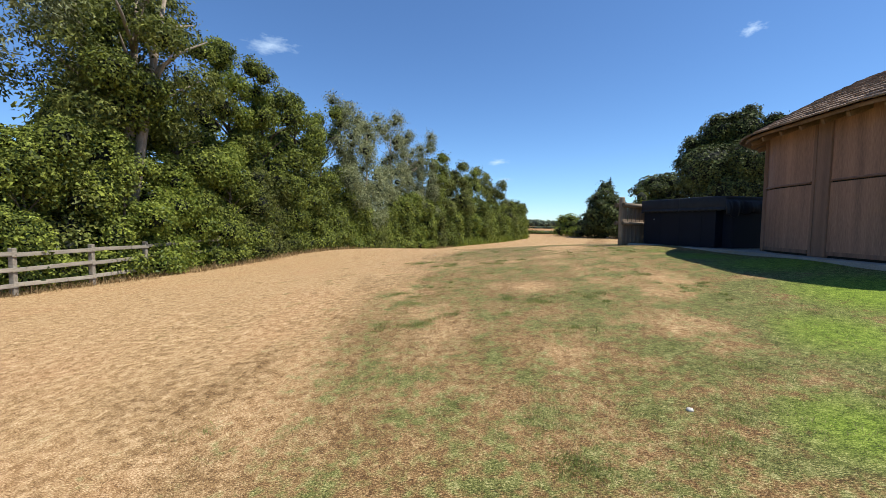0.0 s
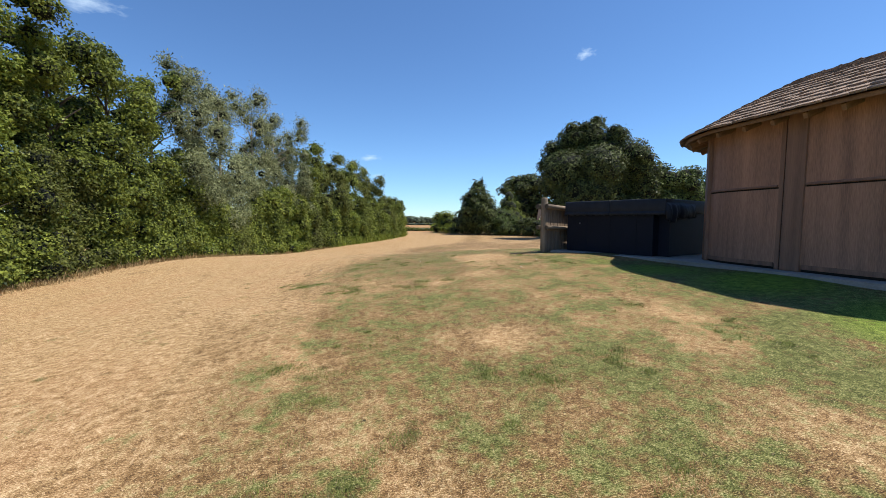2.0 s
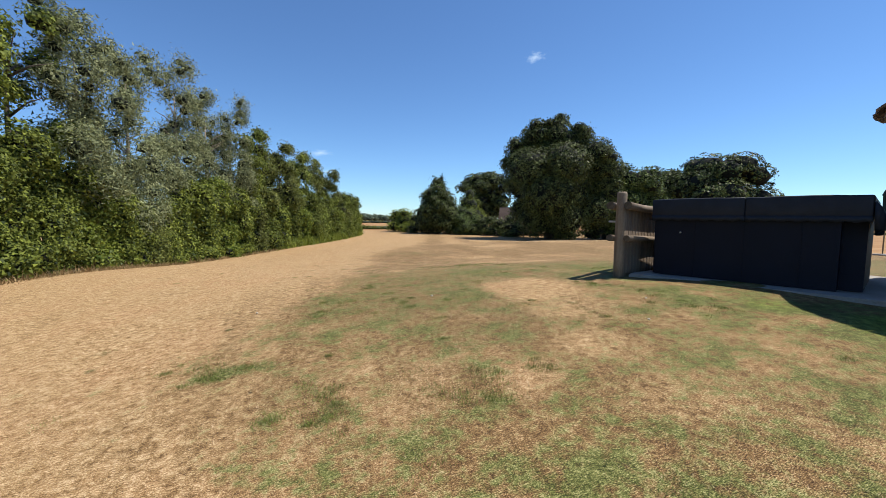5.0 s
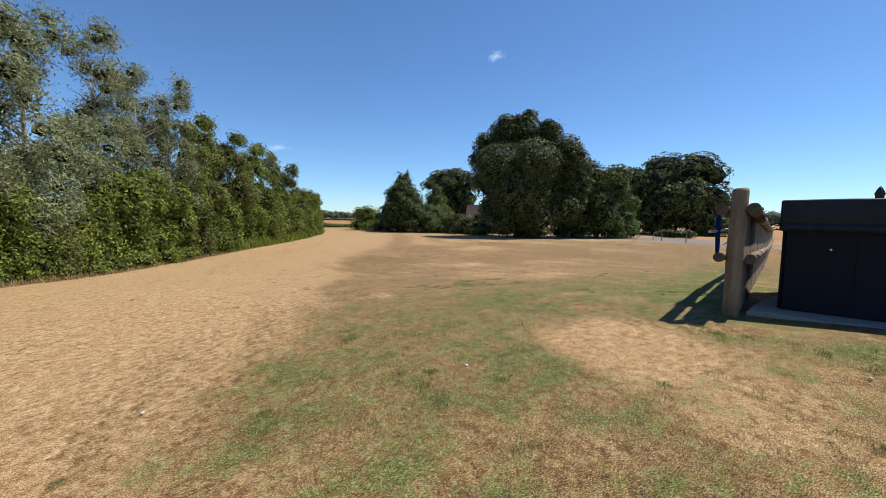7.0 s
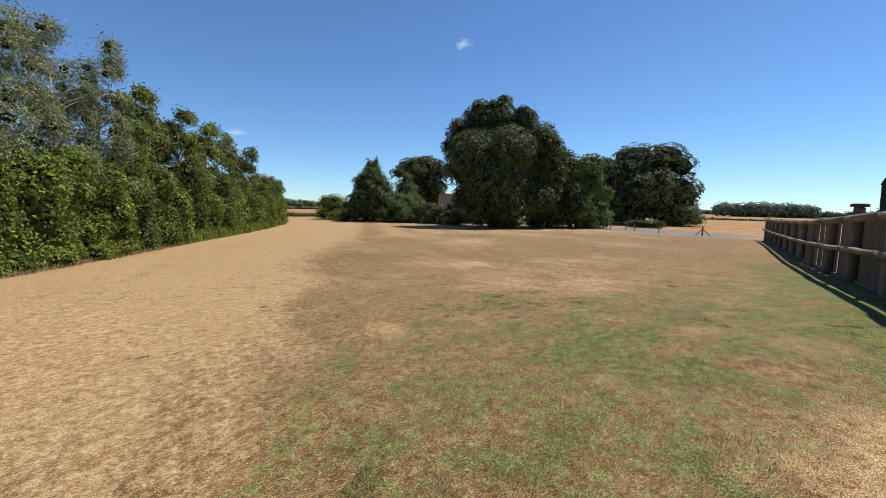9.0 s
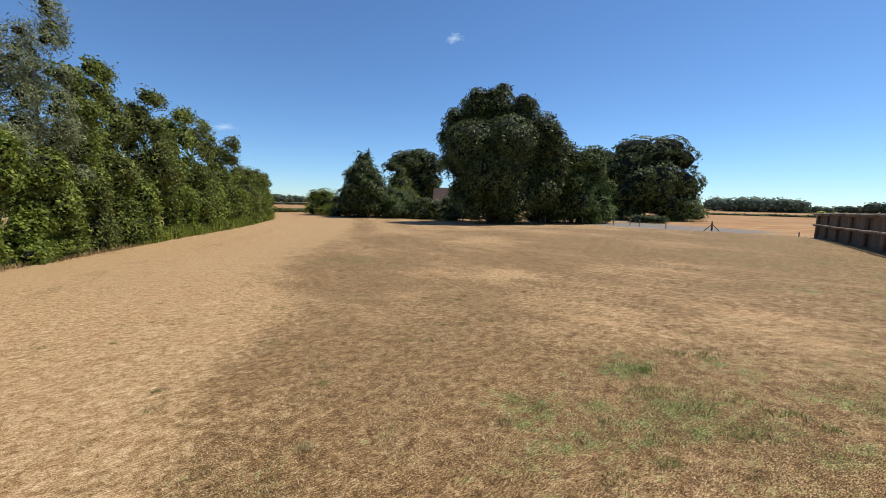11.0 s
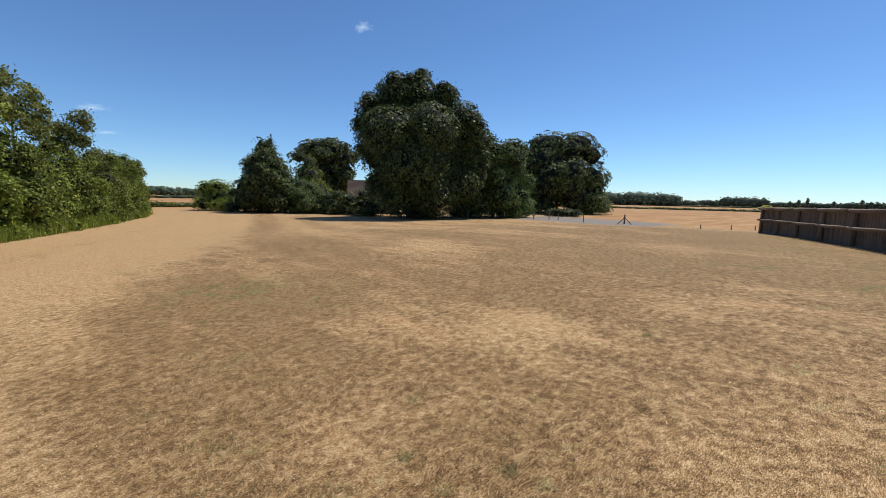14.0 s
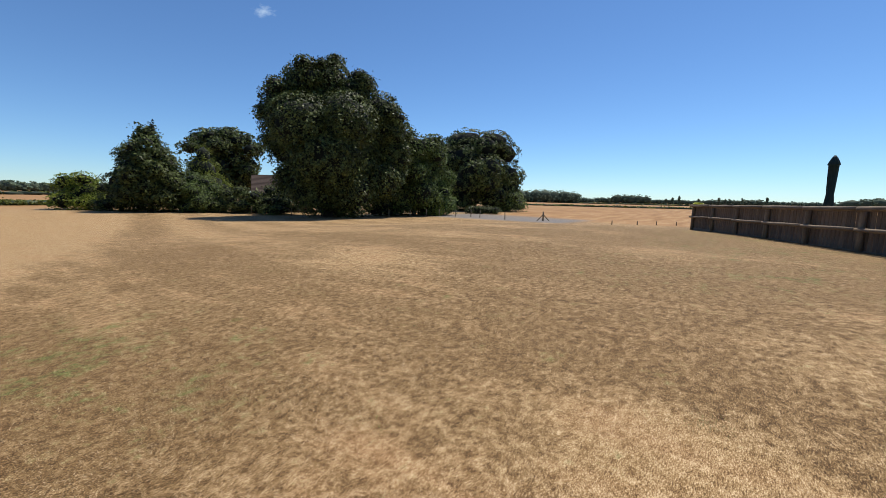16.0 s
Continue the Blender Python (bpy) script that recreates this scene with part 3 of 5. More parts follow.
def build_grass():
    """Short blades, loose straw and tufts of the lawn beside the line walked."""
    rng = np.random.default_rng(3)
    line = np.array([(p[1][0], p[1][1]) for p in PATH])
    n = 235000
    s = rng.uniform(-0.06, 1.1, n) * (len(line) - 1)
    k = np.clip(s.astype(int), 0, len(line) - 2)
    base = line[k] + (line[k + 1] - line[k]) * (s - k)[:, None]
    x = base[:, 0] + rng.normal(0.8, 1.9, n)
    y = base[:, 1] + rng.normal(2.2, 1.3, n)
    wide = 40000
    x = np.concatenate([x, rng.uniform(1.0, 7.5, wide)])
    y = np.concatenate([y, rng.uniform(10.0, 17.5, wide)])
    n += wide
    # tufts: some scattered, some where the small green patches are
    m = 260
    tk = rng.integers(0, len(line), m)
    tx, ty, tr = line[tk, 0] + rng.normal(0.9, 2.6, m), line[tk, 1] + rng.normal(2.4, 2.2, m), rng.uniform(0.025, 0.09, m)
    small = np.array([(cx, cy, s) for cx, cy, s, a in GREEN if s < 0.5 and a > 0.45 for _ in range(6)])
    tx = np.concatenate([tx, small[:, 0] + rng.normal(0, 0.5, len(small)) * small[:, 2]])
    ty = np.concatenate([ty, small[:, 1] + rng.normal(0, 0.5, len(small)) * small[:, 2]])
    tr = np.concatenate([tr, rng.uniform(0.03, 0.07, len(small))])
    m = len(tx)
    per = rng.integers(50, 170, m)
    rep = np.repeat(np.arange(m), per)
    x = np.concatenate([x, tx[rep] + rng.normal(0, 1, len(rep)) * tr[rep]])
    y = np.concatenate([y, ty[rep] + rng.normal(0, 1, len(rep)) * tr[rep]])
    tuft = np.concatenate([np.zeros(n), np.ones(len(rep))])
    n = len(x)
    zn = zones(x, y)
    clump = np.array([noise.noise((a * 1.7, b * 1.7, 2.0)) + 0.6 * noise.noise((a * 6, b * 6, 5.0)) for a, b in zip(x, y)])
    keep = ((rng.uniform(size=n) < 0.55 + 0.8 * clump + 0.4 * zn[:, 0]) | (tuft > 0)) & ~((x > 6.2) & (y < 10)) & ~((x > 4.8) & (y > 8.5) & (y < 12.3))
    x, y, clump, zn, tuft = x[keep], y[keep], clump[keep], zn[keep], tuft[keep]
    n = len(x)
    z = land(x, y)
    h = rng.uniform(0.004, 0.016, n) * (1 + 0.6 * zn[:, 0] + 0.5 * tuft)
    reach = rng.uniform(0.008, 0.026, n)
    w = rng.uniform(0.0012, 0.0030, n)
    th = rng.uniform(0, 2 * np.pi, n)
    dx, dy = np.cos(th), np.sin(th)
    v = np.stack([np.stack([x - dy * w, y + dx * w, z + 0.001], 1), np.stack([x + dy * w, y - dx * w, z + 0.001], 1),
                  np.stack([x + dx * reach, y + dy * reach, z + h], 1)], 1).reshape(-1, 3)
    tint = np.clip(rng.normal(0.5, 0.27, n) + 0.25 * clump, 0, 1)
    me = mesh_np("grass", v, np.arange(3 * n).reshape(-1, 3), M_BLADE, np.repeat(tint, 3))
    lush = np.clip(zn[:, 0] * 1.2 + 0.5 * clump - 0.25 + 0.8 * tuft + rng.normal(0, 0.15, n), 0, 1)
    a = me.attributes.new("lush", "FLOAT", "POINT")
    a.data.foreach_set("value", np.repeat(lush, 3).astype(np.float32))
    tagged(new("grass", me), "short dry lawn grass, straw coloured with green tufts", "grass", kind="stuff")


build_grass()


# ---- the round-cornered timber building ----
CORNERS = [(8.45, 8.0), (11.9, 8.0), (11.9, 6.2), (8.45, 6.2)]
WALL_R, OVER, PAD_Z = 1.66, 0.47, 1.11
EAVE_Z, WALL_TOP = 3.58, 3.66
RISE = [(0.0, 3.58), (0.8, 4.03), (1.4, 4.35), (1.9, 4.58), (2.4, 4.74), (2.95, 4.84)]


def loop(off):
    """Corner centres and radius of the outline that lies off outside the wall."""
    r = WALL_R + off
    cut = max(0.0, 0.06 - r)
    r = max(r, 0.06)
    c = [(x + (cut if x < 10 else -cut), y + (cut if y < 7 else -cut)) for x, y in CORNERS]
    return c, r


def perimeter(off):
    c, r = loop(off)
    return 2 * (c[1][0] - c[0][0]) + 2 * (c[0][1] - c[3][1]) + 2 * math.pi * r


def around(off, u):
    """Place and outward angle at the share u of the way round, from the west side's south end by way of the north."""
    c, r = loop(off)
    q = math.pi / 2 * r
    legs = [(c[0][1] - c[3][1], 0), (q, 0), (c[1][0] - c[0][0], 1), (q, 1), (c[1][1] - c[2][1], 2), (q, 2), (c[2][0] - c[3][0], 3), (q, 3)]
    d = (u % 1.0) * sum(v for v, _ in legs)
    for k, (v, i) in enumerate(legs):
        if d <= v or k == 7:
            break
        d -= v
    side = math.pi - i * math.pi / 2
    if k % 2 == 0:
        s = c[(i + 3) % 4]
        w = side
        t = side - math.pi / 2
        return s[0] + r * math.cos(w) + d * math.cos(t), s[1] + r * math.sin(w) + d * math.sin(t), w
    w = side - d / r
    return c[i][0] + r * math.cos(w), c[i][1] + r * math.sin(w), w


P0 = perimeter(0)
U_RIB = (7.25 - 6.2) / P0
BAYS = 11


def build_hut():
    hx, hy = 10.2, 7.1
    hut = root("timber_building", hx, hy, PAD_Z, "timber building with rounded corners, stained walls and shingled roof", "building")
    inv = Matrix.Translation((-hx, -hy, -PAD_Z))

    def ring_strip(bm, ua, ub, prof, n):
        """A bar of the given section (off, z) bent along the wall."""
        prev = None
        for k in range(n + 1):
            u = ua + (ub - ua) * k / n
            q = []
            for off, z in prof:
                x, y, w = around(0, u)
                q.append(bm.verts.new((x + off * math.cos(w), y + off * math.sin(w), z)))
            if prev:
                for i in range(len(q)):
                    bm.faces.new((prev[i], prev[(i + 1) % len(q)], q[(i + 1) % len(q)], q[i]))
            else:
                bm.faces.new(q)
            prev = q
        bm.faces.new(prev[::-1])

    for b in range(BAYS):
        ua, ub = U_RIB + b / BAYS, U_RIB + (b + 1) / BAYS
        e = 1 / P0
        for z0, z1, back, nm in ((PAD_Z + 0.10, 2.448, 0.0, "wall_panel"), (2.474, WALL_TOP, 0.004, "wall_panel")):
            bm = bmesh.new()
            ring_strip(bm, ua, ub, [(-0.12, z0), (-back, z0), (-back, z1), (-0.12, z1)], 14)
            me = bm_mesh(nm, bm, M_WALL)
            me.transform(inv)
            part(hut, nm, me)
        for nm, prof, ga, gb, mm in (("batten", [(-0.01, 2.476), (0.024, 2.478), (0.018, 2.508), (-0.01, 2.516)], 0.10, 0.33, M_RIB), ("foot_rail", [(-0.05, PAD_Z + 0.045), (0.012, PAD_Z + 0.045), (0.012, PAD_Z + 0.115), (-0.05, PAD_Z + 0.12)], 0.10, 0.33, M_RIB),
                                     ("joint", [(-0.1, 2.44), (-0.03, 2.44), (-0.03, 2.48), (-0.1, 2.48)], 0.0, 0.0, M_DARK),
                                     ("foot_gap", [(-0.1, PAD_Z + 0.002), (-0.03, PAD_Z + 0.002), (-0.03, PAD_Z + 0.05), (-0.1, PAD_Z + 0.05)], 0.0, 0.0, M_DARK)):
            bm = bmesh.new()
            ring_strip(bm, ua + ga * e, ub - gb * e, prof, 12)
            me = bm_mesh(nm, bm, mm)
            me.transform(inv)
            part(hut, nm, me)
    # ribs between the bays: a broad plank, a dark joint, a narrow plank
    bm = bmesh.new()
    box(bm, (-0.035, 0.02, 0), (0.035, 0.31, 1), bevel=0.006)
    box(bm, (-0.035, -0.075, 0), (0.022, -0.005, 1), bevel=0.006)
    box(bm, (-0.035, -0.005, 0), (0.006, 0.02, 1), mi=1)
    me_rib = bm_mesh("rib", bm, [M_RIB, M_DARK])
    for b in range(BAYS):
        x, y, w = around(0, U_RIB + b / BAYS)
        part(hut, "rib", me_rib, inv @ Matrix.Translation((x, y, PAD_Z + 0.005)) @ Matrix.Rotation(w, 4, "Z") @ Matrix.Diagonal((1, 1, WALL_TOP - PAD_Z, 1)))
    # roof deck with soffit and fascia
    bm = bmesh.new()
    seg = 160
    prof = [(-0.10, EAVE_Z + 0.14), (OVER - 0.05, EAVE_Z - 0.07), (OVER - 0.035, EAVE_Z - 0.012)] + [(OVER - s - 0.03, z - 0.03) for s, z in RISE]
    rings = [[bm.verts.new((*around(o, k / seg)[:2], z)) for k in range(seg)] for o, z in prof]
    for a, c in zip(rings, rings[1:]):
        for k in range(seg):
            bm.faces.new((a[k], a[(k + 1) % seg], c[(k + 1) % seg], c[k]))
    bm.faces.new(rings[-1])
    me = bm_mesh("roof_deck", bm, [M_SOFFIT])
    me.transform(inv)
    part(hut, "roof_deck", me, label="brown timber roof deck and soffit")
    # rafter ends under the eaves
    bm = bmesh.new()
    box(bm, (-0.05, -0.03, -0.09), (OVER - 0.09, 0.03, 0.0), bevel=0.005)
    me_r = bm_mesh("rafter", bm, M_SOFFIT)
    slope = math.atan2(0.21, OVER + 0.05)
    for k in range(44):
        x, y, w = around(0, U_RIB + k / 44)
        part(hut, "rafter", me_r, inv @ Matrix.Translation((x, y, EAVE_Z + 0.075)) @ Matrix.Rotation(w, 4, "Z") @ Matrix.Rotation(slope, 4, "Y"))
    return hut, inv


hut, HUT_INV = build_hut()


# ---- concrete slab ----
SLAB_EDGE = [(5.22, 12.02), (5.36, 11.6), (5.60, 10.95), (5.86, 10.25), (6.12, 9.65), (6.36, 9.0)]


def build_slab():
    outline = list(SLAB_EDGE)
    ua, ub = (7.9 - 6.2) / P0, (1.8 + 2.61 + 0.9) / P0 - 1
    for k in range(61):
        x, y, w = around(0, ua + (ub - ua) * k / 60)
        outline.append((x + 0.33 * math.cos(w), y + 0.33 * math.sin(w)))
    outline += [(9.6, 12.4), (9.4, 13.2), (5.55, 12.12)]
    bm = bmesh.new()
    top = [bm.verts.new((x, y, PAD_Z)) for x, y in outline]
    low = [bm.verts.new((x, y, 0.2)) for x, y in outline]
    bm.faces.new(top)
    for i in range(len(top)):
        j = (i + 1) % len(top)
        bm.faces.new((top[i], top[j], low[j], low[i]))
    es = [e for e in bm.edges if all(v.co.z > 1 for v in e.verts)]
    bmesh.ops.bevel(bm, geom=es, offset=0.02, segments=2, affect="EDGES")
    tagged(new("slab", bm_mesh("slab", bm, M_CONCRETE)), "pale concrete slab under the building and tub", "slab", kind="structure")


build_slab()


# ---- swim spa ----
def build_spa():
    a, b = Vector((5.59, 11.93)), Vector((6.55, 9.48))
    length = (b - a).length
    ang = math.degrees(math.atan2((b - a).y, (b - a).x))
    spa = root("hot_tub", a.x, a.y, PAD_Z, "large dark blue hot tub with charcoal vinyl cover on a slab", "hot tub", rz=ang)
    depth, h = 2.35, 0.98
    bm = bmesh.new()
    vs = box(bm, (0.03, 0.03, 0.01), (length - 0.03, depth - 0.03, h))
    es = [e for e in bm.edges if abs(e.verts[0].co.z - e.verts[1].co.z) > 0.5]
    bmesh.ops.bevel(bm, geom=[e for e in es if e.verts[0].co.x > 1], offset=0.24, segments=8, affect="EDGES")
    bmesh.ops.bevel(bm, geom=[e for e in bm.edges if abs(e.verts[0].co.z - e.verts[1].co.z) > 0.5 and e.verts[0].co.x < 0.2], offset=0.04, segments=3, affect="EDGES")
    part(spa, "cabinet", bm_mesh("cabinet", bm, M_SPA), label="dark blue side panels")
    # upright joints of the side panels
    bm = bmesh.new()
    box(bm, (-0.006, 0.024, 0.03), (0.006, 0.034, h - 0.03), bevel=0.002)
    me = bm_mesh("panel_strip", bm, M_SPA)
    for k in range(1, 4):
        part(spa, "panel_strip", me, Matrix.Translation((length * k / 4, 0, 0)))
    # cover: two padded leaves with a hanging skirt
    for k, (x0, x1) in enumerate(((0.0, length / 2 - 0.001), (length / 2 + 0.001, length + 0.01))):
        bm = bmesh.new()
        box(bm, (x0, -0.02, h + 0.012), (x1, depth + 0.02, h + 0.30), bevel=0.02)
        bmesh.ops.subdivide_edges(bm, edges=[e for e in bm.edges if e.calc_length() > 0.5], cuts=6, use_grid_fill=True)
        for v in bm.verts:
            if v.co.z > h + 0.2:
                fx = (v.co.x - x0) / (x1 - x0)
                v.co.z += 0.008 * math.sin(math.pi * min(max(fx, 0), 1)) + 0.006 * noise.noise(v.co * 5)
        part(spa, "cover", bm_mesh("cover", bm, M_COVER, True), label="charcoal vinyl insulating cover")
        bm = bmesh.new()
        prev = None
        n = 26
        edge = [(x0 + (x1 - x0) * i / n, -0.028) for i in range(n + 1)]
        for i, (x, y) in enumerate(edge):
            drop = 0.05 + 0.012 * math.sin(i * 1.7)
            q = [bm.verts.new((x, y - 0.004 * math.sin(i * 2.1), h + 0.03)), bm.verts.new((x, y - 0.012 * abs(math.sin(i * 0.9)), h - drop)), bm.verts.new((x, y + 0.008, h - drop)), bm.verts.new((x, y + 0.012, h + 0.03))]
            if prev:
                for j in range(4):
                    bm.faces.new((prev[j], prev[(j + 1) % 4], q[(j + 1) % 4], q[j]))
            else:
                bm.faces.new(q)
            prev = q
        bm.faces.new(prev[::-1])
        part(spa, "skirt", bm_mesh("skirt", bm, M_COVER, True))
    bm = bmesh.new()
    tube(bm, [(0.45, 0.035, h - 0.25), (0.45, 0.02, h - 0.25), (0.45, 0.012, h - 0.25)], [0.016, 0.016, 0.01], 12)
    part(spa, "badge", bm_mesh("badge", bm, M_CHROME), label="small metal badge")
    # folded vinyl flap that hangs rumpled at the end
    bm = bmesh.new()
    rows = []
    for i in range(33):
        y = -0.03 + 1.3 * i / 32
        fold = 0.05 * noise.noise((i * 0.31, 0.7, 0.2)) + 0.02 * noise.noise((i * 0.9, 3.1, 0.4))
        low = h - 0.10 - 0.10 * math.exp(-((i - 5) / 5) ** 2) + 0.02 * math.sin(i * 0.7)
        rows.append([bm.verts.new((length + 0.02 + d + fold * g, y, z)) for d, g, z in ((0.0, 0.0, h + 0.22), (0.05, 0.4, h + 0.15), (0.08, 1.0, h + 0.03), (0.06, 1.2, low), (0.02, 0.8, low - 0.005), (0.0, 0.0, h))])
    for a_, b_ in zip(rows, rows[1:]):
        for j in range(6):
            bm.faces.new((a_[j], a_[(j + 1) % 6], b_[(j + 1) % 6], b_[j]))
    bm.faces.new(rows[0])
    bm.faces.new(rows[-1][::-1])
    part(spa, "flap", bm_mesh("flap", bm, M_COVER, True))


build_spa()


# ---- log fence ----
FENCE = np.array([(5.06 + 24.44 * f, 12.10 + 11.27 * f) for f in np.linspace(0, 1, 14)])


def fence_base(x, y):
    return float(np.interp(x, (5.0, 10.0, 15.0, 22.0, 29.5), (1.06, 0.86, 0.66, 0.56, 0.49)))


def build_fence():
    x0, y0 = FENCE[0]
    fence = root("log_fence", x0, y0, fence_base(x0, y0), "weathered round-log fence with vertical boards", "fence")
    inv = Matrix.Translation((-x0, -y0, -fence_base(x0, y0)))
    rng = random.Random(8)
    bm = bmesh.new()
    tube(bm, [(0, 0, -0.35), (0, 0, 0.3), (0.006, 0, 0.8), (0.0, 0.004, 1.42), (0, 0, 1.445)], [0.09, 0.088, 0.085, 0.082, 0.076], 14, rng, 0.02, cap_mi=1)
    me_post = bm_mesh("post", bm, [M_LOG, M_END])
    bm = bmesh.new()
    tube(bm, [(0, 0, -0.3), (0, 0, 0.6), (0, 0, 1.26), (0, 0, 1.28)], [0.085, 0.085, 0.08, 0.074], 12, rng, 0.02, cap_mi=1)
    me_short = bm_mesh("short_post", bm, [M_LOG, M_END])
    bm = bmesh.new()
    box(bm, (-0.07, -0.011, 0), (0.07, 0.011, 1), bevel=0.004)
    me_board = bm_mesh("board", bm, M_BOARD)
    bm = bmesh.new()
    tube(bm, [(0, 0, 0), (0, 0, 0.05), (0, 0, 0.06)], [0.13, 0.13, 0.11], 16)
    me_cap = bm_mesh("post_cap", bm, M_END)
    n = len(FENCE)
    for i, (x, y) in enumerate(FENCE):
        z = fence_base(x, y)
        tall = i in (0, 2, 3)
        if i in (2, 3):
            part(fence, "post_cap", me_cap, inv @ Matrix.Translation((x, y, z + 1.445)))
        part(fence, "post", me_post if tall else me_short, inv @ Matrix.Translation((x, y, z)) @ Matrix.Rotation(rng.uniform(0, 6), 4, "Z") @ Matrix.Rotation(rng.uniform(-0.015, 0.015), 4, "X"))
    for i in range(n - 1):
        (xa, ya), (xb, yb) = FENCE[i], FENCE[i + 1]
        za, zb = fence_base(xa, ya), fence_base(xb, yb)
        d = Vector((xb - xa, yb - ya, 0))
        L = d.length
        side = Vector((-d.y, d.x, 0)).normalized()
        for off, hs in ((0.148, (1.22, 0.66)), (-0.148, (1.22, 0.66))):
            for hgt in hs:
                bm = bmesh.new()
                over = 0.10 if i == 0 else 0.0
                p0, p1 = Vector((xa, ya, za + hgt)) - d / L * over + side * off, Vector((xb, yb, zb + hgt)) + side * off
                r = 0.066 if hgt > 1 else 0.054
                w = [rng.uniform(-0.012, 0.012) for _ in range(3)]
                ln = (p1 - p0).length
                tube(bm, [(0, 0, 0), (ln * 0.33, w[0], w[1]), (ln * 0.66, w[1], w[2]), (ln, 0, 0)], [r * 1.03, r, r * 0.99, r * 0.96], 12, rng, 0.015, cap_mi=1)
                me = bm_mesh("rail", bm, [M_RAIL, M_END])
                m = Matrix.Translation(p0) @ (p1 - p0).to_track_quat("X", "Z").to_matrix().to_4x4()
                part(fence, "rail", me, inv @ m)
        # boards behind the camera-side rails
        k = int(L / 0.152)
        for j in range(k):
            if rng.random() < 0.03:
                continue
            f = (j + 0.5) / k
            p = Vector((xa + d.x * f, ya + d.y * f, za + (zb - za) * f + 0.05)) - side * 0.075
            m = Matrix.Translation(p) @ Matrix.Rotation(math.atan2(d.y, d.x) + rng.uniform(-0.03, 0.03), 4, "Z") @ Matrix.Rotation(rng.uniform(-0.008, 0.008), 4, "Y") @ Matrix.Diagonal((1, 1, 1.16 + rng.uniform(-0.02, 0.03), 1))
            part(fence, "board", me_board, inv @ m)
        # kickboard at the foot
        bm = bmesh.new()
        box(bm, (0, -0.015, -0.08), (L, 0.015, 0.10), bevel=0.004)
        me = bm_mesh("kickboard", bm, M_BOARD)
        m = Matrix.Translation(Vector((xa, ya, za)) - side * 0.04) @ Vector((xb - xa, yb - ya, zb - za)).to_track_quat("X", "Z").to_matrix().to_4x4()
        part(fence, "kickboard", me, inv @ m)


build_fence()


# ---- foliage ----
def leaf_cloud(rng, pts, nrm, size, aspect=0.55, droop=0.3, broad=False):
    """Pointed leaves at pts that face roughly along nrm; broad: folded diamonds that lie flat."""
    n = len(pts)
    nn = nrm + rng.normal(0, 0.12 if broad else 0.58, (n, 3))
    nn /= np.linalg.norm(nn, axis=1)[:, None]
    a = rng.normal(0, 1, (n, 3))
    a[:, 2] -= droop
    a -= nn * (a * nn).sum(1)[:, None]
    a /= np.linalg.norm(a, axis=1)[:, None]
    b = np.cross(nn, a)
    s = size * rng.uniform(0.6, 1.35, n)[:, None]
    if broad:
        v = np.stack([pts - a * s * 0.5, pts + b * s * aspect * 0.5 + nn * s * 0.08, pts + a * s * 0.5, pts - b * s * aspect * 0.5 + nn * s * 0.08], 1)
    else:
        v = np.stack([pts - a * s * 0.42 + b * s * aspect * 0.62, pts - a * s * 0.42 - b * s * aspect * 0.62, pts + a * s * 0.6], 1)
    k = v.shape[1]
    return v.reshape(-1, 3), np.arange(k * n).reshape(-1, k)


def lobes_sample(rng, lobes, n, fluff=0.25, front=None, spray=0.2, per=12):
    """Leaves gathered in sprays over the skin of a heap of rounded lobes; front: a direction whose far side is thinned."""
    lob = np.array(lobes, float)
    m = n // per
    area = (lob[:, 3] * lob[:, 4] + lob[:, 4] * lob[:, 5] + lob[:, 3] * lob[:, 5])
    pick = rng.choice(len(lob), m, p=area / area.sum())
    d = rng.normal(0, 1, (m, 3))
    d /= np.linalg.norm(d, axis=1)[:, None]
    if front is not None:
        back = (d @ np.array(front)) < -0.15
        d[back & (rng.uniform(size=m) < 0.9)] *= np.array([-1, -1, 1])
    c, r = lob[pick, :3], lob[pick, 3:6]
    rad = 1.0 - fluff * rng.uniform(0, 1, m) ** 1.3 + np.where(rng.uniform(size=m) < 0.1, 0.16, 0.05) * rng.uniform(0, 1, m) * np.minimum(1, 0.8 / r.mean(1))
    p = c + d * r * rad[:, None]
    keep = np.ones(m, bool)
    for k, L in enumerate(lob):
        q = ((p - L[:3]) / L[3:6])
        keep &= ~(((q * q).sum(1) < 0.55) & (pick != k))
    nrm = d / r
    nrm /= np.linalg.norm(nrm, axis=1)[:, None]
    nrm[:, 2] += 0.35
    p, nrm = p[keep], nrm[keep]
    tone = rng.normal(0, 1, len(p)) * 0.75
    size = rng.uniform(0.6, 1.5, len(p)) * spray
    rep = np.repeat(np.arange(len(p)), per)
    off = rng.normal(0, 1, (len(rep), 3)) * size[rep][:, None]
    off -= nrm[rep] * (off * nrm[rep]).sum(1)[:, None] * 0.5
    return p[rep] + off, nrm[rep], tone[rep]


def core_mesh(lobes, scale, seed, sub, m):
    """The dense inside of a crown: rough lumps, well within the leaves; m paints the shade."""
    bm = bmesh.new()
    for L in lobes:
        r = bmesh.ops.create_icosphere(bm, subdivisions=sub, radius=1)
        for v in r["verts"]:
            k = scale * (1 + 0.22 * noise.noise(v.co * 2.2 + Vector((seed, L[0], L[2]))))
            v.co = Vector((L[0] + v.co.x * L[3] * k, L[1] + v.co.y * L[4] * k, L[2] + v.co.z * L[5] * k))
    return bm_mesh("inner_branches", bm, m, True)


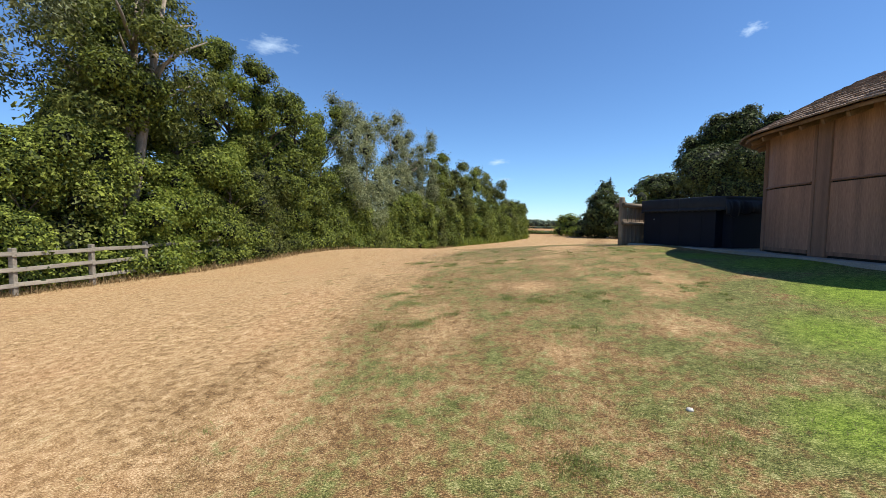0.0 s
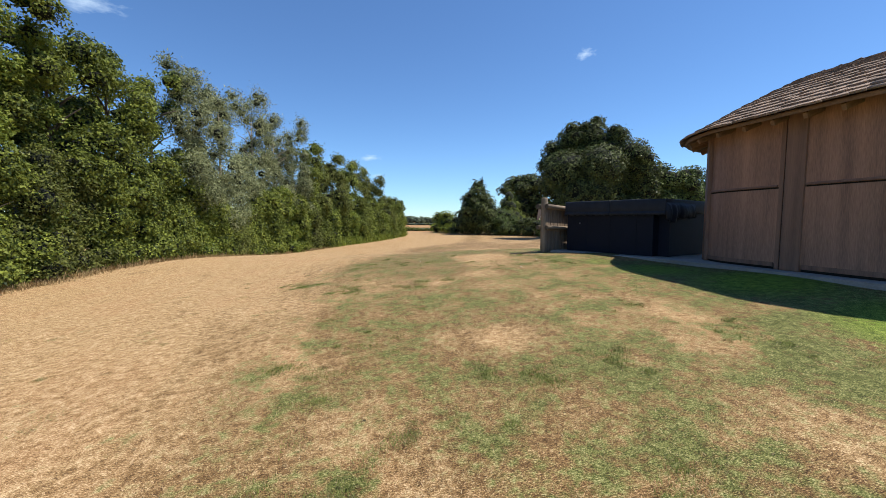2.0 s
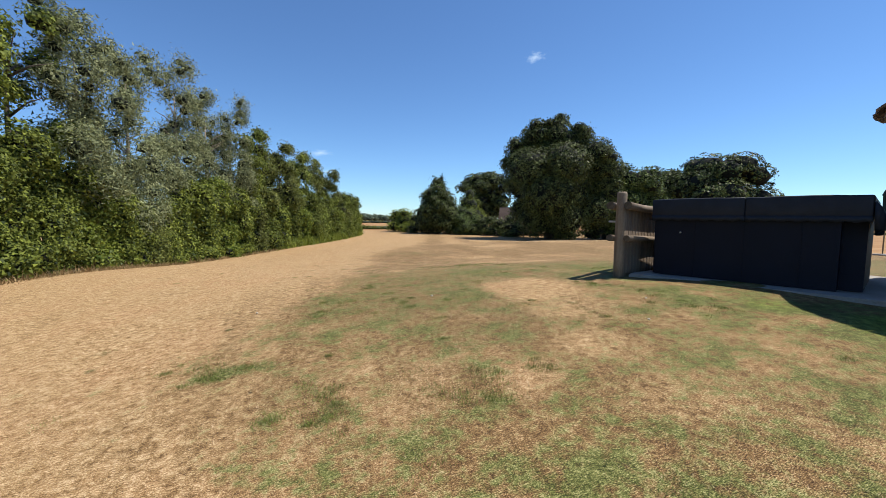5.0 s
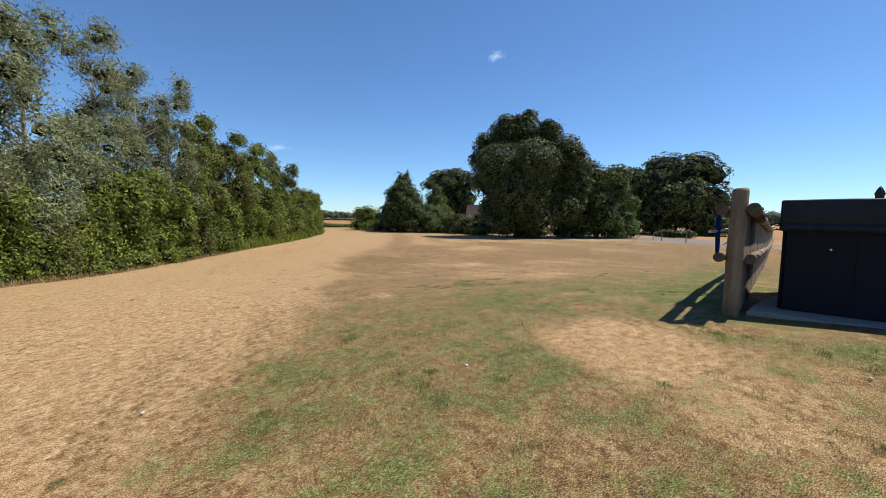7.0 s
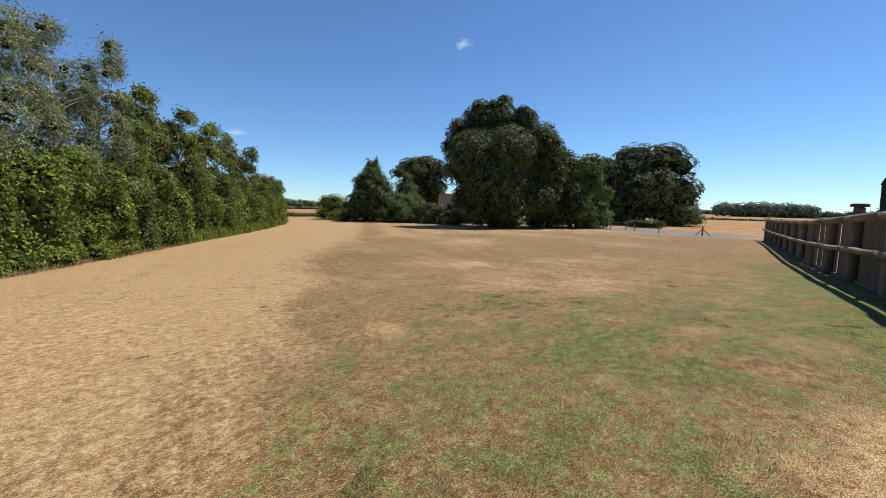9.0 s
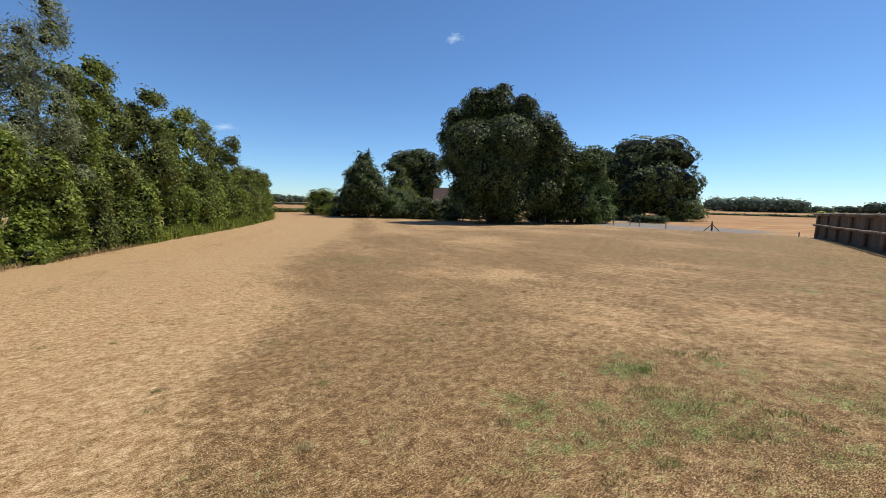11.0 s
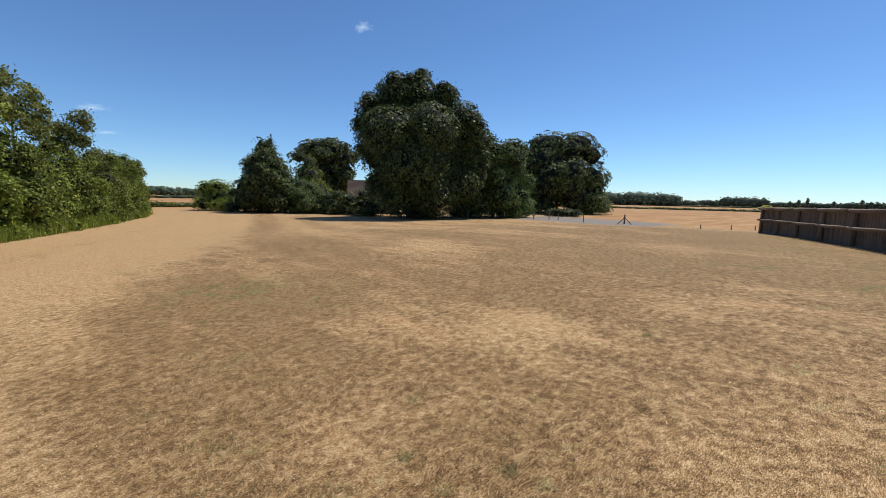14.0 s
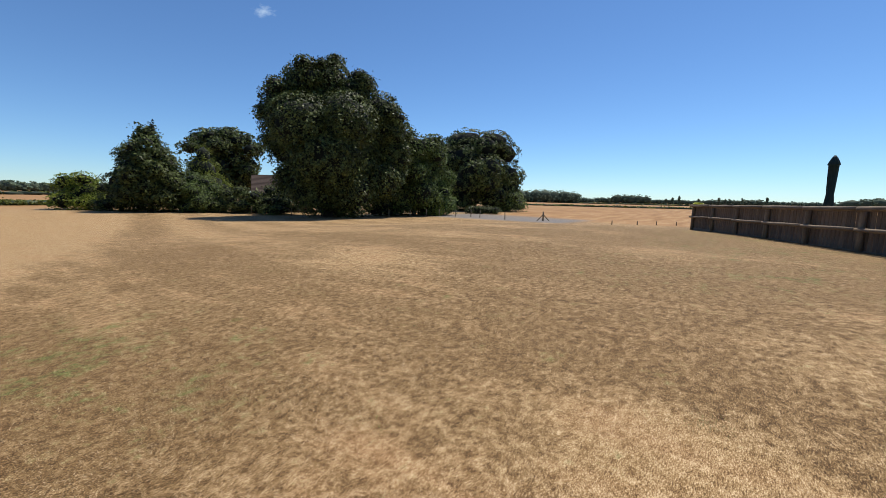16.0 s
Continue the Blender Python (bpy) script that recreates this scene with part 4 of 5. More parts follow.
def trunk_mesh(rng, h, r, limbs, spread, m, lean=(0, 0)):
    bm = bmesh.new()
    pts = [(0, 0, -0.3), (rng.uniform(-.05, .05) + lean[0] * 0.3, lean[1] * 0.3, h * 0.3), (lean[0] * 0.65 + rng.uniform(-.1, .1), lean[1] * 0.65, h * 0.65), (lean[0], lean[1], h)]
    tube(bm, pts, [r * 1.25, r * 0.9, r * 0.6, r * 0.2], 10, rng, 0.06)
    for _ in range(limbs):
        f = rng.uniform(0.3, 0.85)
        b = Vector(pts[1]).lerp(Vector(pts[3]), f)
        w = rng.uniform(0, 6.28)
        out = Vector((math.cos(w), math.sin(w), rng.uniform(0.5, 1.2))) * spread * rng.uniform(0.6, 1)
        mid = b + out * 0.5 + Vector((0, 0, 0.1 * spread))
        tube(bm, [b, mid, b + out], [r * 0.4, r * 0.25, r * 0.06], 6, rng, 0.05)
    return bm_mesh("trunk", bm, m, True)


def tree(name, x, y, lobes, count, size, leaf, label, category="tree", group="", trunk=(3.0, 0.18, 5, 1.5), bark=None, seed=0, aspect=0.55, core=0.72, droop=0.3, front=None, fluff=0.25, z=None, kind="", leans=((0, 0),), sub=1, inside=None):
    """A tree or shrub: lobes are (x, y, z, rx, ry, rz) from its foot."""
    rng = np.random.default_rng(seed)
    pr = random.Random(seed)
    zb = float(land(x, y)) if z is None else z
    ob = root(name, x, y, zb, label, category, group, kind=kind)
    for ln in leans:
        if trunk:
            part(ob, "trunk", trunk_mesh(pr, *trunk, bark or M_BARK, ln))
    # filler lumps carry the painted shade behind the leaves
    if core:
        tagged(part(ob, "inner_branches", core_mesh(lobes, core, seed, sub, inside or M_CORE_SHADE)), kind="stuff")
    p, nrm, lump = lobes_sample(rng, lobes, count, fluff, front, max(0.12, min(size * 1.4, 0.34)), 14)
    ok = p[:, 2] > 0.02
    p, nrm, lump = p[ok], nrm[ok], lump[ok]
    v, f = leaf_cloud(rng, p, nrm, size, aspect, droop)
    tint = np.clip(0.45 + 0.25 * lump + rng.normal(0, 0.2, len(p)), 0, 1)
    me = mesh_np("foliage", v, f, leaf, np.repeat(tint, 3))
    part(ob, "foliage", me)
    return ob


def heap(rng, w, d, h, n, low=0.0):
    """Lobes for an uneven domed crown, w by d across and h high."""
    out = [(0, 0, low + (h - low) * 0.42, w * 0.33, d * 0.33, (h - low) * 0.36)]
    for k in range(n + 4):
        z = 0.12 + 0.76 * (k + rng.uniform(0.2, 0.8)) / (n + 4)
        dome = math.sqrt(max(0.02, 1 - (max(0.0, z - 0.38) / 0.58) ** 2))
        a = rng.uniform(0, 2 * math.pi)
        r = rng.uniform(0.15, 0.24)
        rad = (0.5 - r * 0.9) * dome * rng.uniform(0.75, 1.1)
        rz = min(w * r * rng.uniform(0.75, 1.0), h * 0.2)
        out.append((math.cos(a) * rad * w, math.sin(a) * rad * d, min(low + (h - low) * z, h - rz * 0.9), w * r, d * r, rz))
    for k in range(6):
        a = k * math.pi / 3 + rng.uniform(-0.3, 0.3)
        reach = 0.24 if h > 10 else 0.27
        out.append((math.cos(a) * w * reach, math.sin(a) * d * reach, low + (h - low) * rng.uniform(0.14, 0.3), w * 0.2, d * 0.2, (h - low) * 0.17))
    return out


# ---- hedgerow of shrubs and small trees ----
KINDS = {
    "h": (LEAF_HEDGE, "dense dark green broad-leaved hedgerow tree", 0.6),
    "l": (LEAF_LIME, "yellow-green hedgerow tree in full leaf", 0.6),
    "g": (LEAF_GREY, "silvery grey-green willow in the hedgerow", 0.26),
    "o": (LEAF_OLIVE, "olive green hedgerow tree", 0.5),
}
# along the hedge: y, width, height, kind, share of the height that is bare below
TREES = [(11.6, 4.2, 8.8, "h", 0.1), (14.3, 3.8, 9.6, "h", 0.12), (16.8, 3.4, 9.8, "l", 0.14), (19.0, 3.6, 9.4, "h", 0.14), (21.6, 4.2, 9.4, "h", 0.2), (24.4, 3.6, 9.9, "h", 0.2), (27.6, 4.6, 10.8, "g", 0.3), (31.2, 5.2, 11.6, "g", 0.2),
         (36.4, 5.2, 13.2, "g", 0.22), (40.0, 4.4, 12.2, "g", 0.3), (43.6, 4.6, 13.0, "g", 0.3), (46.6, 4.2, 11.6, "h", 0.25), (50.0, 4.6, 11.3, "o", 0.3), (53.8, 4.6, 11.5, "o", 0.3), (57.4, 4.2, 10.6, "h", 0.3), (62.3, 3.2, 12.0, "o", 0.62), (71.0, 2.6, 10.9, "o", 0.64),
         (61.0, 4.8, 7.2, "h", 0.15), (64.6, 4.6, 7.2, "h", 0.15), (68.4, 5.0, 7.2, "h", 0.2), (72.4, 5.2, 7.2, "h", 0.2), (76.4, 5.0, 7.7, "o", 0.2), (80.4, 5.0, 8.0, "h", 0.2), (84.4, 5.0, 8.2, "h", 0.2), (88.4, 4.8, 8.1, "h", 0.2), (92.2, 4.6, 7.8, "h", 0.2), (96.0, 4.4, 7.2, "h", 0.15), (99.4, 3.8, 5.6, "h", 0.15)]
LONE = (62.3, 71.0)


def build_hedge():
    rng = random.Random(21)
    for i, (y, w, h, kind, bare) in enumerate(TREES):
        leaf, label, aspect = KINDS[kind]
        x = float(hedge_x(y)) - 2.3
        lobes = []
        n = 18 if kind != "g" else 34
        for k in range(n):
            t = (k + 0.5) / n
            hz = bare + (0.93 - bare) * t
            sp = 1.0 if t < 0.5 else 1.1 - 0.55 * (t - 0.4)
            r = rng.uniform(0.15, 0.25) * (1.1 - 0.45 * t) * (1.0 if kind != "g" else 0.8)
            lobes.append((rng.uniform(-1.1, 1.3) * sp, rng.uniform(-0.62, 0.62) * w * sp, h * hz, max(0.5, w * r), max(0.5, w * r), max(0.45, w * r * rng.uniform(0.7, 1.15))))
        size = 0.10 if y < 20 else 0.12 if y < 34 else 0.15 if y < 50 else 0.19
        count = 22000 if y < 20 else 19000 if y < 34 else 14000 if y < 50 else 9500
        if kind == "g":
            size, count = 0.17, 22000
        if y in LONE:
            size, count = 0.22, 6500
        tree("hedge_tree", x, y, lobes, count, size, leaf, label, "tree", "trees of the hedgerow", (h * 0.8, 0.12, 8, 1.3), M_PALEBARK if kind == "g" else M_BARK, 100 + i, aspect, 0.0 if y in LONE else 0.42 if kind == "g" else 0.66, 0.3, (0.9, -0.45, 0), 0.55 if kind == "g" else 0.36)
    y, i = 8.9, 0
    while y < 99:
        w = rng.uniform(2.2, 3.0) if y < 34 else rng.uniform(3.0, 4.2)
        h = rng.uniform(2.8, 5.2) if y < 34 else rng.uniform(4.4, 6.2) if y < 60 else rng.uniform(4.0, 5.2)
        kind = "hhlhohhhlhoh"[i % 12]
        leaf, _, aspect = KINDS[kind]
        x = float(hedge_x(y)) - 1.15
        lobes = []
        n = 13
        for k in range(n):
            hz = 0.12 + 0.74 * (k + 0.5) / n
            lobes.append((rng.uniform(-0.3, 0.45) - 0.5 * hz, rng.uniform(-0.5, 0.5) * w, h * hz, rng.uniform(0.45, 0.8), w * rng.uniform(0.16, 0.26), rng.uniform(0.45, 0.75) * (1.0 if y < 34 else 1.3)))
        for k in range(4):
            lobes.append((rng.uniform(0.0, 0.5), (k - 1.5) * w * 0.27, rng.uniform(0.3, 0.55), rng.uniform(0.4, 0.6), w * 0.18, 0.42))
        size = 0.09 if y < 20 else 0.11 if y < 34 else 0.16 if y < 50 else 0.21
        count = 18000 if y < 20 else 13000 if y < 34 else 10500 if y < 50 else 6800
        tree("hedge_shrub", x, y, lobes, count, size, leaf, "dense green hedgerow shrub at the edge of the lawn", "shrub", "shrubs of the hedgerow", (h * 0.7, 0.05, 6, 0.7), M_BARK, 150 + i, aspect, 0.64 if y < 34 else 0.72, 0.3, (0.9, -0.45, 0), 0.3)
        y += w * 0.8
        i += 1


build_hedge()


def build_left_trees():
    """Tall open-crowned trees with pale stems behind the paddock fence."""
    rng = random.Random(5)
    for k, (x, y, h, ln) in enumerate(((-11.4, 12.1, 10.5, ((0.5, 0.6), (-1.6, 0.2), (1.3, 0.9))), (-13.5, 8.4, 10.0, ((0.3, 0.2), (-0.6, 0.4))), (-12.6, 13.5, 10.5, ((0.2, 0.1),)))):
        lobes = []
        for j in range(24):
            lobes.append((rng.uniform(-2.0, 2.0), rng.uniform(-2.0, 2.0), h * rng.uniform(0.48, 1.0), rng.uniform(0.55, 1.0), rng.uniform(0.55, 1.0), rng.uniform(0.4, 0.8)))
        tree("tall_tree", x, y, lobes, 21000, 0.13, LEAF_OLIVE if k != 1 else LEAF_GREY, "tall open-crowned tree with pale bare stems", "tree", "trees behind the hedgerow", (h * 0.95, 0.21 if k == 0 else 0.12, 9, 1.9), M_PALEBARK, 60 + k, 0.4, 0, 0.6, None, 0.6, None, "", ln)
    # a darker second row behind the hedge
    for k, (x, y, h) in enumerate(((-16.4, 15.5, 9.0), (-14.6, 20.0, 9.2), (-13.0, 25.0, 9.6), (-19.5, 19.0, 9.5))):
        tree("tree", x, y, heap(rng, 5.2, 5.0, h, 12), 11000, 0.2, LEAF_HEDGE, "dark green broad-leaved tree behind the hedgerow", "tree", "trees behind the hedgerow", (h * 0.7, 0.14, 6, 1.4), M_BARK, 70 + k, 0.6, 0.7, 0.3, (0.8, -0.6, 0), 0.26)
    # brush round their feet
    for k, (x, y, h) in enumerate(((-13.6, 9.4, 2.6), (-11.9, 10.6, 3.4), (-15.5, 11.0, 4.0), (-17.5, 12.5, 6.0), (-20, 10, 5.0), (-14.6, 15, 6.5))):
        tree("brush", x, y, heap(rng, 3.4, 3.2, h, 9), 13000, 0.12, (LEAF_HEDGE, LEAF_OLIVE, LEAF_LIME)[k % 3], "leafy green brush under tall trees", "shrub", "brush behind the paddock fence", (h * 0.6, 0.06, 4, 0.8), M_BARK, 80 + k, 0.6, 0.66)


build_left_trees()


def build_skirting():
    """Dry stalks, twigs and weeds along the foot of the hedge."""
    rng = np.random.default_rng(11)
    n = 16000
    y = 6.5 + 69 * rng.uniform(size=n) ** 1.5
    x = hedge_x(y) + rng.normal(0.0, 0.22, n) - 0.12
    z = land(x, y)
    h = rng.uniform(0.03, 0.26, n) * np.where(rng.uniform(size=n) < 0.1, 1.6, 0.8) * np.exp(-np.clip(x - hedge_x(y), 0, 1) * 2.4)
    w = rng.uniform(0.004, 0.010, n) * (1 + y / 40)
    th = rng.uniform(0, 6.28, n)
    dx, dy, ln = np.cos(th), np.sin(th), rng.uniform(0, 1.3, n)
    v = np.stack([np.stack([x - dy * w, y + dx * w, z - 0.01], 1), np.stack([x + dy * w, y - dx * w, z - 0.01], 1), np.stack([x + dx * h * ln, y + dy * h * ln, z + h], 1)], 1).reshape(-1, 3)
    me = mesh_np("dry_stalks", v, np.arange(3 * n).reshape(-1, 3), LEAF_DRY, np.repeat(rng.uniform(0, 1, n), 3))
    tagged(new("dry_stalks", me), "dry brown stalks and weeds along the hedge foot", "weeds", kind="stuff")


build_skirting()


def build_reeds():
    """Tall pale green grass and saplings at the far foot of the hedge."""
    rng = np.random.default_rng(19)
    n = 7000
    y = rng.uniform(46, 88, n)
    x = hedge_x(y) + rng.normal(-0.15, 0.22, n)
    z = land(x, y)
    tall = np.array([noise.noise((0.0, b * 0.35, 1.0)) for b in y])
    h = rng.uniform(0.4, 1.25, n) * (1 + 0.8 * tall) * soft(45, 54, y)
    w = rng.uniform(0.012, 0.03, n)
    th = rng.uniform(0, 6.28, n)
    dx, dy, ln = np.cos(th), np.sin(th), rng.uniform(0, 0.3, n)
    v = np.stack([np.stack([x - dy * w, y + dx * w, z - 0.02], 1), np.stack([x + dy * w, y - dx * w, z - 0.02], 1), np.stack([x + dx * h * ln, y + dy * h * ln, z + h], 1)], 1).reshape(-1, 3)
    me = mesh_np("tall_grass", v, np.arange(3 * n).reshape(-1, 3), LEAF_LIME, np.repeat(rng.uniform(0.2, 1, n), 3))
    tagged(new("tall_grass", me), "tall yellow-green grass at the hedge foot", "grass", kind="stuff")


build_reeds()


# ---- post and rail fence of the paddock ----
def rail_fence(name, pts, h, rails, label, group, m_post, m_rail, post_w=0.11, rail_h=0.1, skip=()):
    x0, y0 = pts[0]
    z0 = float(land(x0, y0))
    f = root(name, x0, y0, z0, label, "fence", group)
    inv = Matrix.Translation((-x0, -y0, -z0))
    rng = random.Random(len(pts) + int(abs(x0) * 10))
    bm = bmesh.new()
    box(bm, (-post_w / 2, -post_w / 2, -0.3), (post_w / 2, post_w / 2, h), bevel=0.012)
    me_post = bm_mesh("post", bm, m_post)
    for i, (x, y) in enumerate(pts):
        part(f, "post", me_post, inv @ Matrix.Translation((x, y, float(land(x, y)))) @ Matrix.Rotation(rng.uniform(-0.2, 0.2), 4, "Z") @ Matrix.Rotation(rng.uniform(-0.02, 0.02), 4, "X"))
    for (xa, ya), (xb, yb) in zip(pts, pts[1:]):
        for r in rails:
            p0, p1 = Vector((xa, ya, float(land(xa, ya)) + r + rng.uniform(-0.02, 0.02))), Vector((xb, yb, float(land(xb, yb)) + r + rng.uniform(-0.02, 0.02)))
            d = p1 - p0
            s = Vector((d.y, -d.x, 0)).normalized() * (post_w / 2 + 0.012)
            bm = bmesh.new()
            box(bm, (-0.05, -0.018, -rail_h / 2), (d.length + 0.05, 0.018, rail_h / 2), bevel=0.006)
            part(f, "rail", bm_mesh("rail", bm, m_rail), inv @ Matrix.Translation(p0 + s) @ d.to_track_quat("X", "Z").to_matrix().to_4x4())
    return f


near_line = [(float(hedge_x(y)) + 0.05 - 0.22 * max(0.0, y - 8.6), y) for y in (2.4, 4.3, 6.2, 7.85, 9.6, 11.4, 13.2, 15.0)]
rail_fence("paddock_fence", near_line, 1.12, (0.25, 0.62, 0.98), "weathered grey post and rail paddock fence", "paddock fences", M_OLDRAIL, M_OLDRAIL)
rail_fence("paddock_fence", [(-24, 7.5), (-21.5, 9.4), (-19.2, 11.2), (-17, 13), (-14.8, 14.6)], 1.25, (0.45, 0.8, 1.15), "weathered grey post and rail paddock fence", "paddock fences", M_OLDRAIL, M_OLDRAIL)


def build_bales():
    """White wrapped bundles stacked behind the paddock fence."""
    for k, (x, y) in enumerate(((-21.5, 14.6), (-20.0, 15.6), (-18.6, 16.6))):
        bm = bmesh.new()
        tube(bm, [(0, -0.6, 0.62), (0, -0.52, 0.62), (0, 0.52, 0.62), (0, 0.6, 0.62)], [0.5, 0.62, 0.62, 0.5], 18)
        ob = new("wrapped_bale", bm_mesh("wrapped_bale", bm, M_WHITE, True))
        ob.matrix_basis = pose(x, y, float(land(x, y)), 0, 0, 35)
        tagged(ob, "white plastic-wrapped round bale on grass", "bale", "bales in the paddock")


build_bales()


# ---- trees round the farmhouse ----
def big_trees():
    rng = random.Random(17)
    # the great tree
    dome = [(-4.4, 1, 5.0, 2.6), (-5.0, 0, 9.4, 2.9), (-5.5, 0, 13.2, 3.2), (-5.5, 0, 16.2, 2.9), (-3.0, 0, 18.6, 2.9), (0.6, 0, 19.2, 3.0), (4.0, 0, 17.8, 3.1), (7.2, 0, 15.4, 3.3), (9.0, 0, 12.6, 3.3), (9.2, 0, 9.2, 3.0), (7.6, 2, 5.4, 3.0),
            (-2.2, -2.0, 14.6, 4.0), (2.0, -2.2, 13.8, 4.4), (5.2, -1.8, 11.4, 4.2), (-2.4, -2.2, 10.6, 4.0), (1.4, -2.8, 9.6, 4.4), (4.6, -1.8, 8.0, 3.8), (0.6, -1.2, 16.4, 3.8),
            (0, 0, 12, 6.2), (2, 1, 8, 5.6), (0, 4, 8, 5.2), (2.4, 4, 13, 4.4), (-3, 4, 12.4, 4.4), (-2, 3, 4, 3.6), (3, 3, 4, 4)]
    L = [(r * 0.78 - f * 0.62, -r * 0.62 - f * 0.78, z * 0.96, s, s, s * 0.93) for r, f, z, s in dome]
    for x, y, z, r, _, _ in L[:18]:
        for _ in range(4):
            d = Vector((rng.gauss(-0.4, 1), rng.gauss(-0.6, 1), rng.gauss(0.2, 0.8))).normalized() * r * 0.86
            q = rng.uniform(0.7, 1.5)
            L.append((x + d.x, y + d.y, z + d.z, q, q, q * 0.85))
    tree("great_tree", 43.2, 68.6, L, 125000, 0.30, LEAF_DARK_SHADE, "huge dark green broad-leaved tree with dense crown", "tree", "trees round the farmhouse", (12, 0.7, 10, 6), M_BARK, 201, 0.6, 0.74, 0.2, (-0.5, -0.85, 0), 0.2, None, "", ((0, 0),), 2)
    spec = [
        ("tree", 57.0, 63.8, 12.5, 14.2, 27000, 0.32, LEAF_MID, "rounded green broad-leaved tree", 14),
        ("tree", 62.0, 62.5, 7.0, 8.0, 11000, 0.28, LEAF_MID, "rounded green broad-leaved tree", 10),
        ("tree", 89.5, 71.0, 22.5, 18.4, 40000, 0.44, LEAF_DARK_SHADE, "broad dark green oak-like tree", 26),
        ("tree", 83.0, 77.0, 12, 15.6, 15000, 0.42, LEAF_DARK_SHADE, "dark green broad-leaved tree", 12),
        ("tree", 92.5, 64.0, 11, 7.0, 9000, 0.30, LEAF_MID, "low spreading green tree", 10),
        # made-up tree, hidden by the great one, that keeps sun off the roof
        ("tree", 53.5, 83.0, 9, 12.5, 7000, 0.38, LEAF_DARK_SHADE, "unseen dark green tree added to shade the farmhouse", 10),
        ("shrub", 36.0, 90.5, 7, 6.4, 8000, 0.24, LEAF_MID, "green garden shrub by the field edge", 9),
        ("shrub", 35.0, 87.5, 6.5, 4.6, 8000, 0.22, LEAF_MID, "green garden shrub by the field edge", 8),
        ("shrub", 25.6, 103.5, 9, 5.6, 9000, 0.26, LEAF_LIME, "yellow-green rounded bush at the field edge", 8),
        ("shrub", 39.6, 82.6, 7, 4.0, 7000, 0.24, LEAF_DARK_SHADE, "dark garden shrub by the field edge", 8),
        ("shrub", 37.6, 86.0, 6.5, 3.6, 6000, 0.24, LEAF_DARK_SHADE, "dark garden shrub by the field edge", 8),
        ("shrub", 28.2, 98.0, 8, 4.2, 6000, 0.26, LEAF_DARK_SHADE, "dark garden shrub by the field edge", 8),
        ("shrub", 52.0, 66.5, 7, 3.8, 5000, 0.26, LEAF_DARK_SHADE, "dark undergrowth under a great tree", 8),
        ("shrub", 41.0, 76.5, 7, 4.2, 5000, 0.26, LEAF_DARK_SHADE, "dark undergrowth under a great tree", 8),
        ("shrub", 46.5, 70.0, 7, 3.2, 5000, 0.26, LEAF_DARK_SHADE, "dark undergrowth under a great tree", 8),
        ("shrub", 58.6, 60.6, 2.6, 3.2, 3000, 0.16, LEAF_LIME, "light green shrub beside the gravel", 6),
    ]
    for i, (nm, x, y, w, h, cnt, size, leaf, label, n) in enumerate(spec):
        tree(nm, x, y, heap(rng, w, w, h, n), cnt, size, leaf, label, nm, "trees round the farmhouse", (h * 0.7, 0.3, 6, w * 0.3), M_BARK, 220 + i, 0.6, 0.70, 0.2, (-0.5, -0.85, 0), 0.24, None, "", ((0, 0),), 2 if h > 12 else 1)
    # a dark broad tree that tapers to ragged leaders
    L = []
    for k in range(34):
        t = (k + 0.5) / 34
        a, rad = k * 2.4, 4.6 * (1 - t ** 3) * rng.uniform(0.55, 0.95)
        q = 2.2 - 1.2 * t
        L.append((math.cos(a) * rad, math.sin(a) * rad, 1.4 + 10.2 * t, q, q, q * 0.85))
    L += [(0, 0, 3.5, 3.6, 3.6, 3.4), (0, 0, 7.5, 2.6, 2.6, 3.2), (0.6, -0.4, 12.0, 0.5, 0.5, 1.3), (-0.8, 0.6, 11.6, 0.5, 0.5, 1.2)]
    tree("tree", 30.4, 92.8, L, 26000, 0.33, LEAF_DARK_SHADE, "dark green broad tree tapering to ragged leaders", "tree", "trees round the farmhouse", (9, 0.3, 6, 2.5), M_BARK, 262, 0.6, 0.7, 0.2, (-0.5, -0.85, 0), 0.24, None, "", ((0, 0),), 1)
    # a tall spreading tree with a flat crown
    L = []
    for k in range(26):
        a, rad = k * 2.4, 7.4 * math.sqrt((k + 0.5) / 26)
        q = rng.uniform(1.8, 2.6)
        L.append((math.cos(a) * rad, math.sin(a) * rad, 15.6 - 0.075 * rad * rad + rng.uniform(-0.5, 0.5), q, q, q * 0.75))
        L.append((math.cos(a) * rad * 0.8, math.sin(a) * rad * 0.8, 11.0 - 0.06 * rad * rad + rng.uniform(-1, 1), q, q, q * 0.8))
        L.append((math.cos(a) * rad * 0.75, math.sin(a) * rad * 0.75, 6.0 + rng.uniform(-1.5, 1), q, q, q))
    tree("tree", 52.0, 112.0, L, 30000, 0.45, LEAF_DARK_SHADE, "tall spreading dark tree with a flat crown", "tree", "trees round the farmhouse", (13, 0.5, 8, 4.0), M_BARK, 263, 0.6, 0.7, 0.2, (-0.5, -0.85, 0), 0.24, None, "", ((0, 0),), 1)
    # a dark yew with a pointed top
    L = [(0, 0, 1.8, 4.4, 4.4, 2.2), (0.2, 0, 4.2, 3.6, 3.6, 2.4), (0, 0.1, 6.6, 2.6, 2.6, 2.2), (0, 0, 8.8, 1.4, 1.4, 1.9), (2.2, -1.6, 3.2, 1.8, 1.8, 1.6), (-2.2, 1.6, 3.4, 1.8, 1.8, 1.6), (-0.8, -2.2, 4.4, 1.6, 1.6, 1.5)]
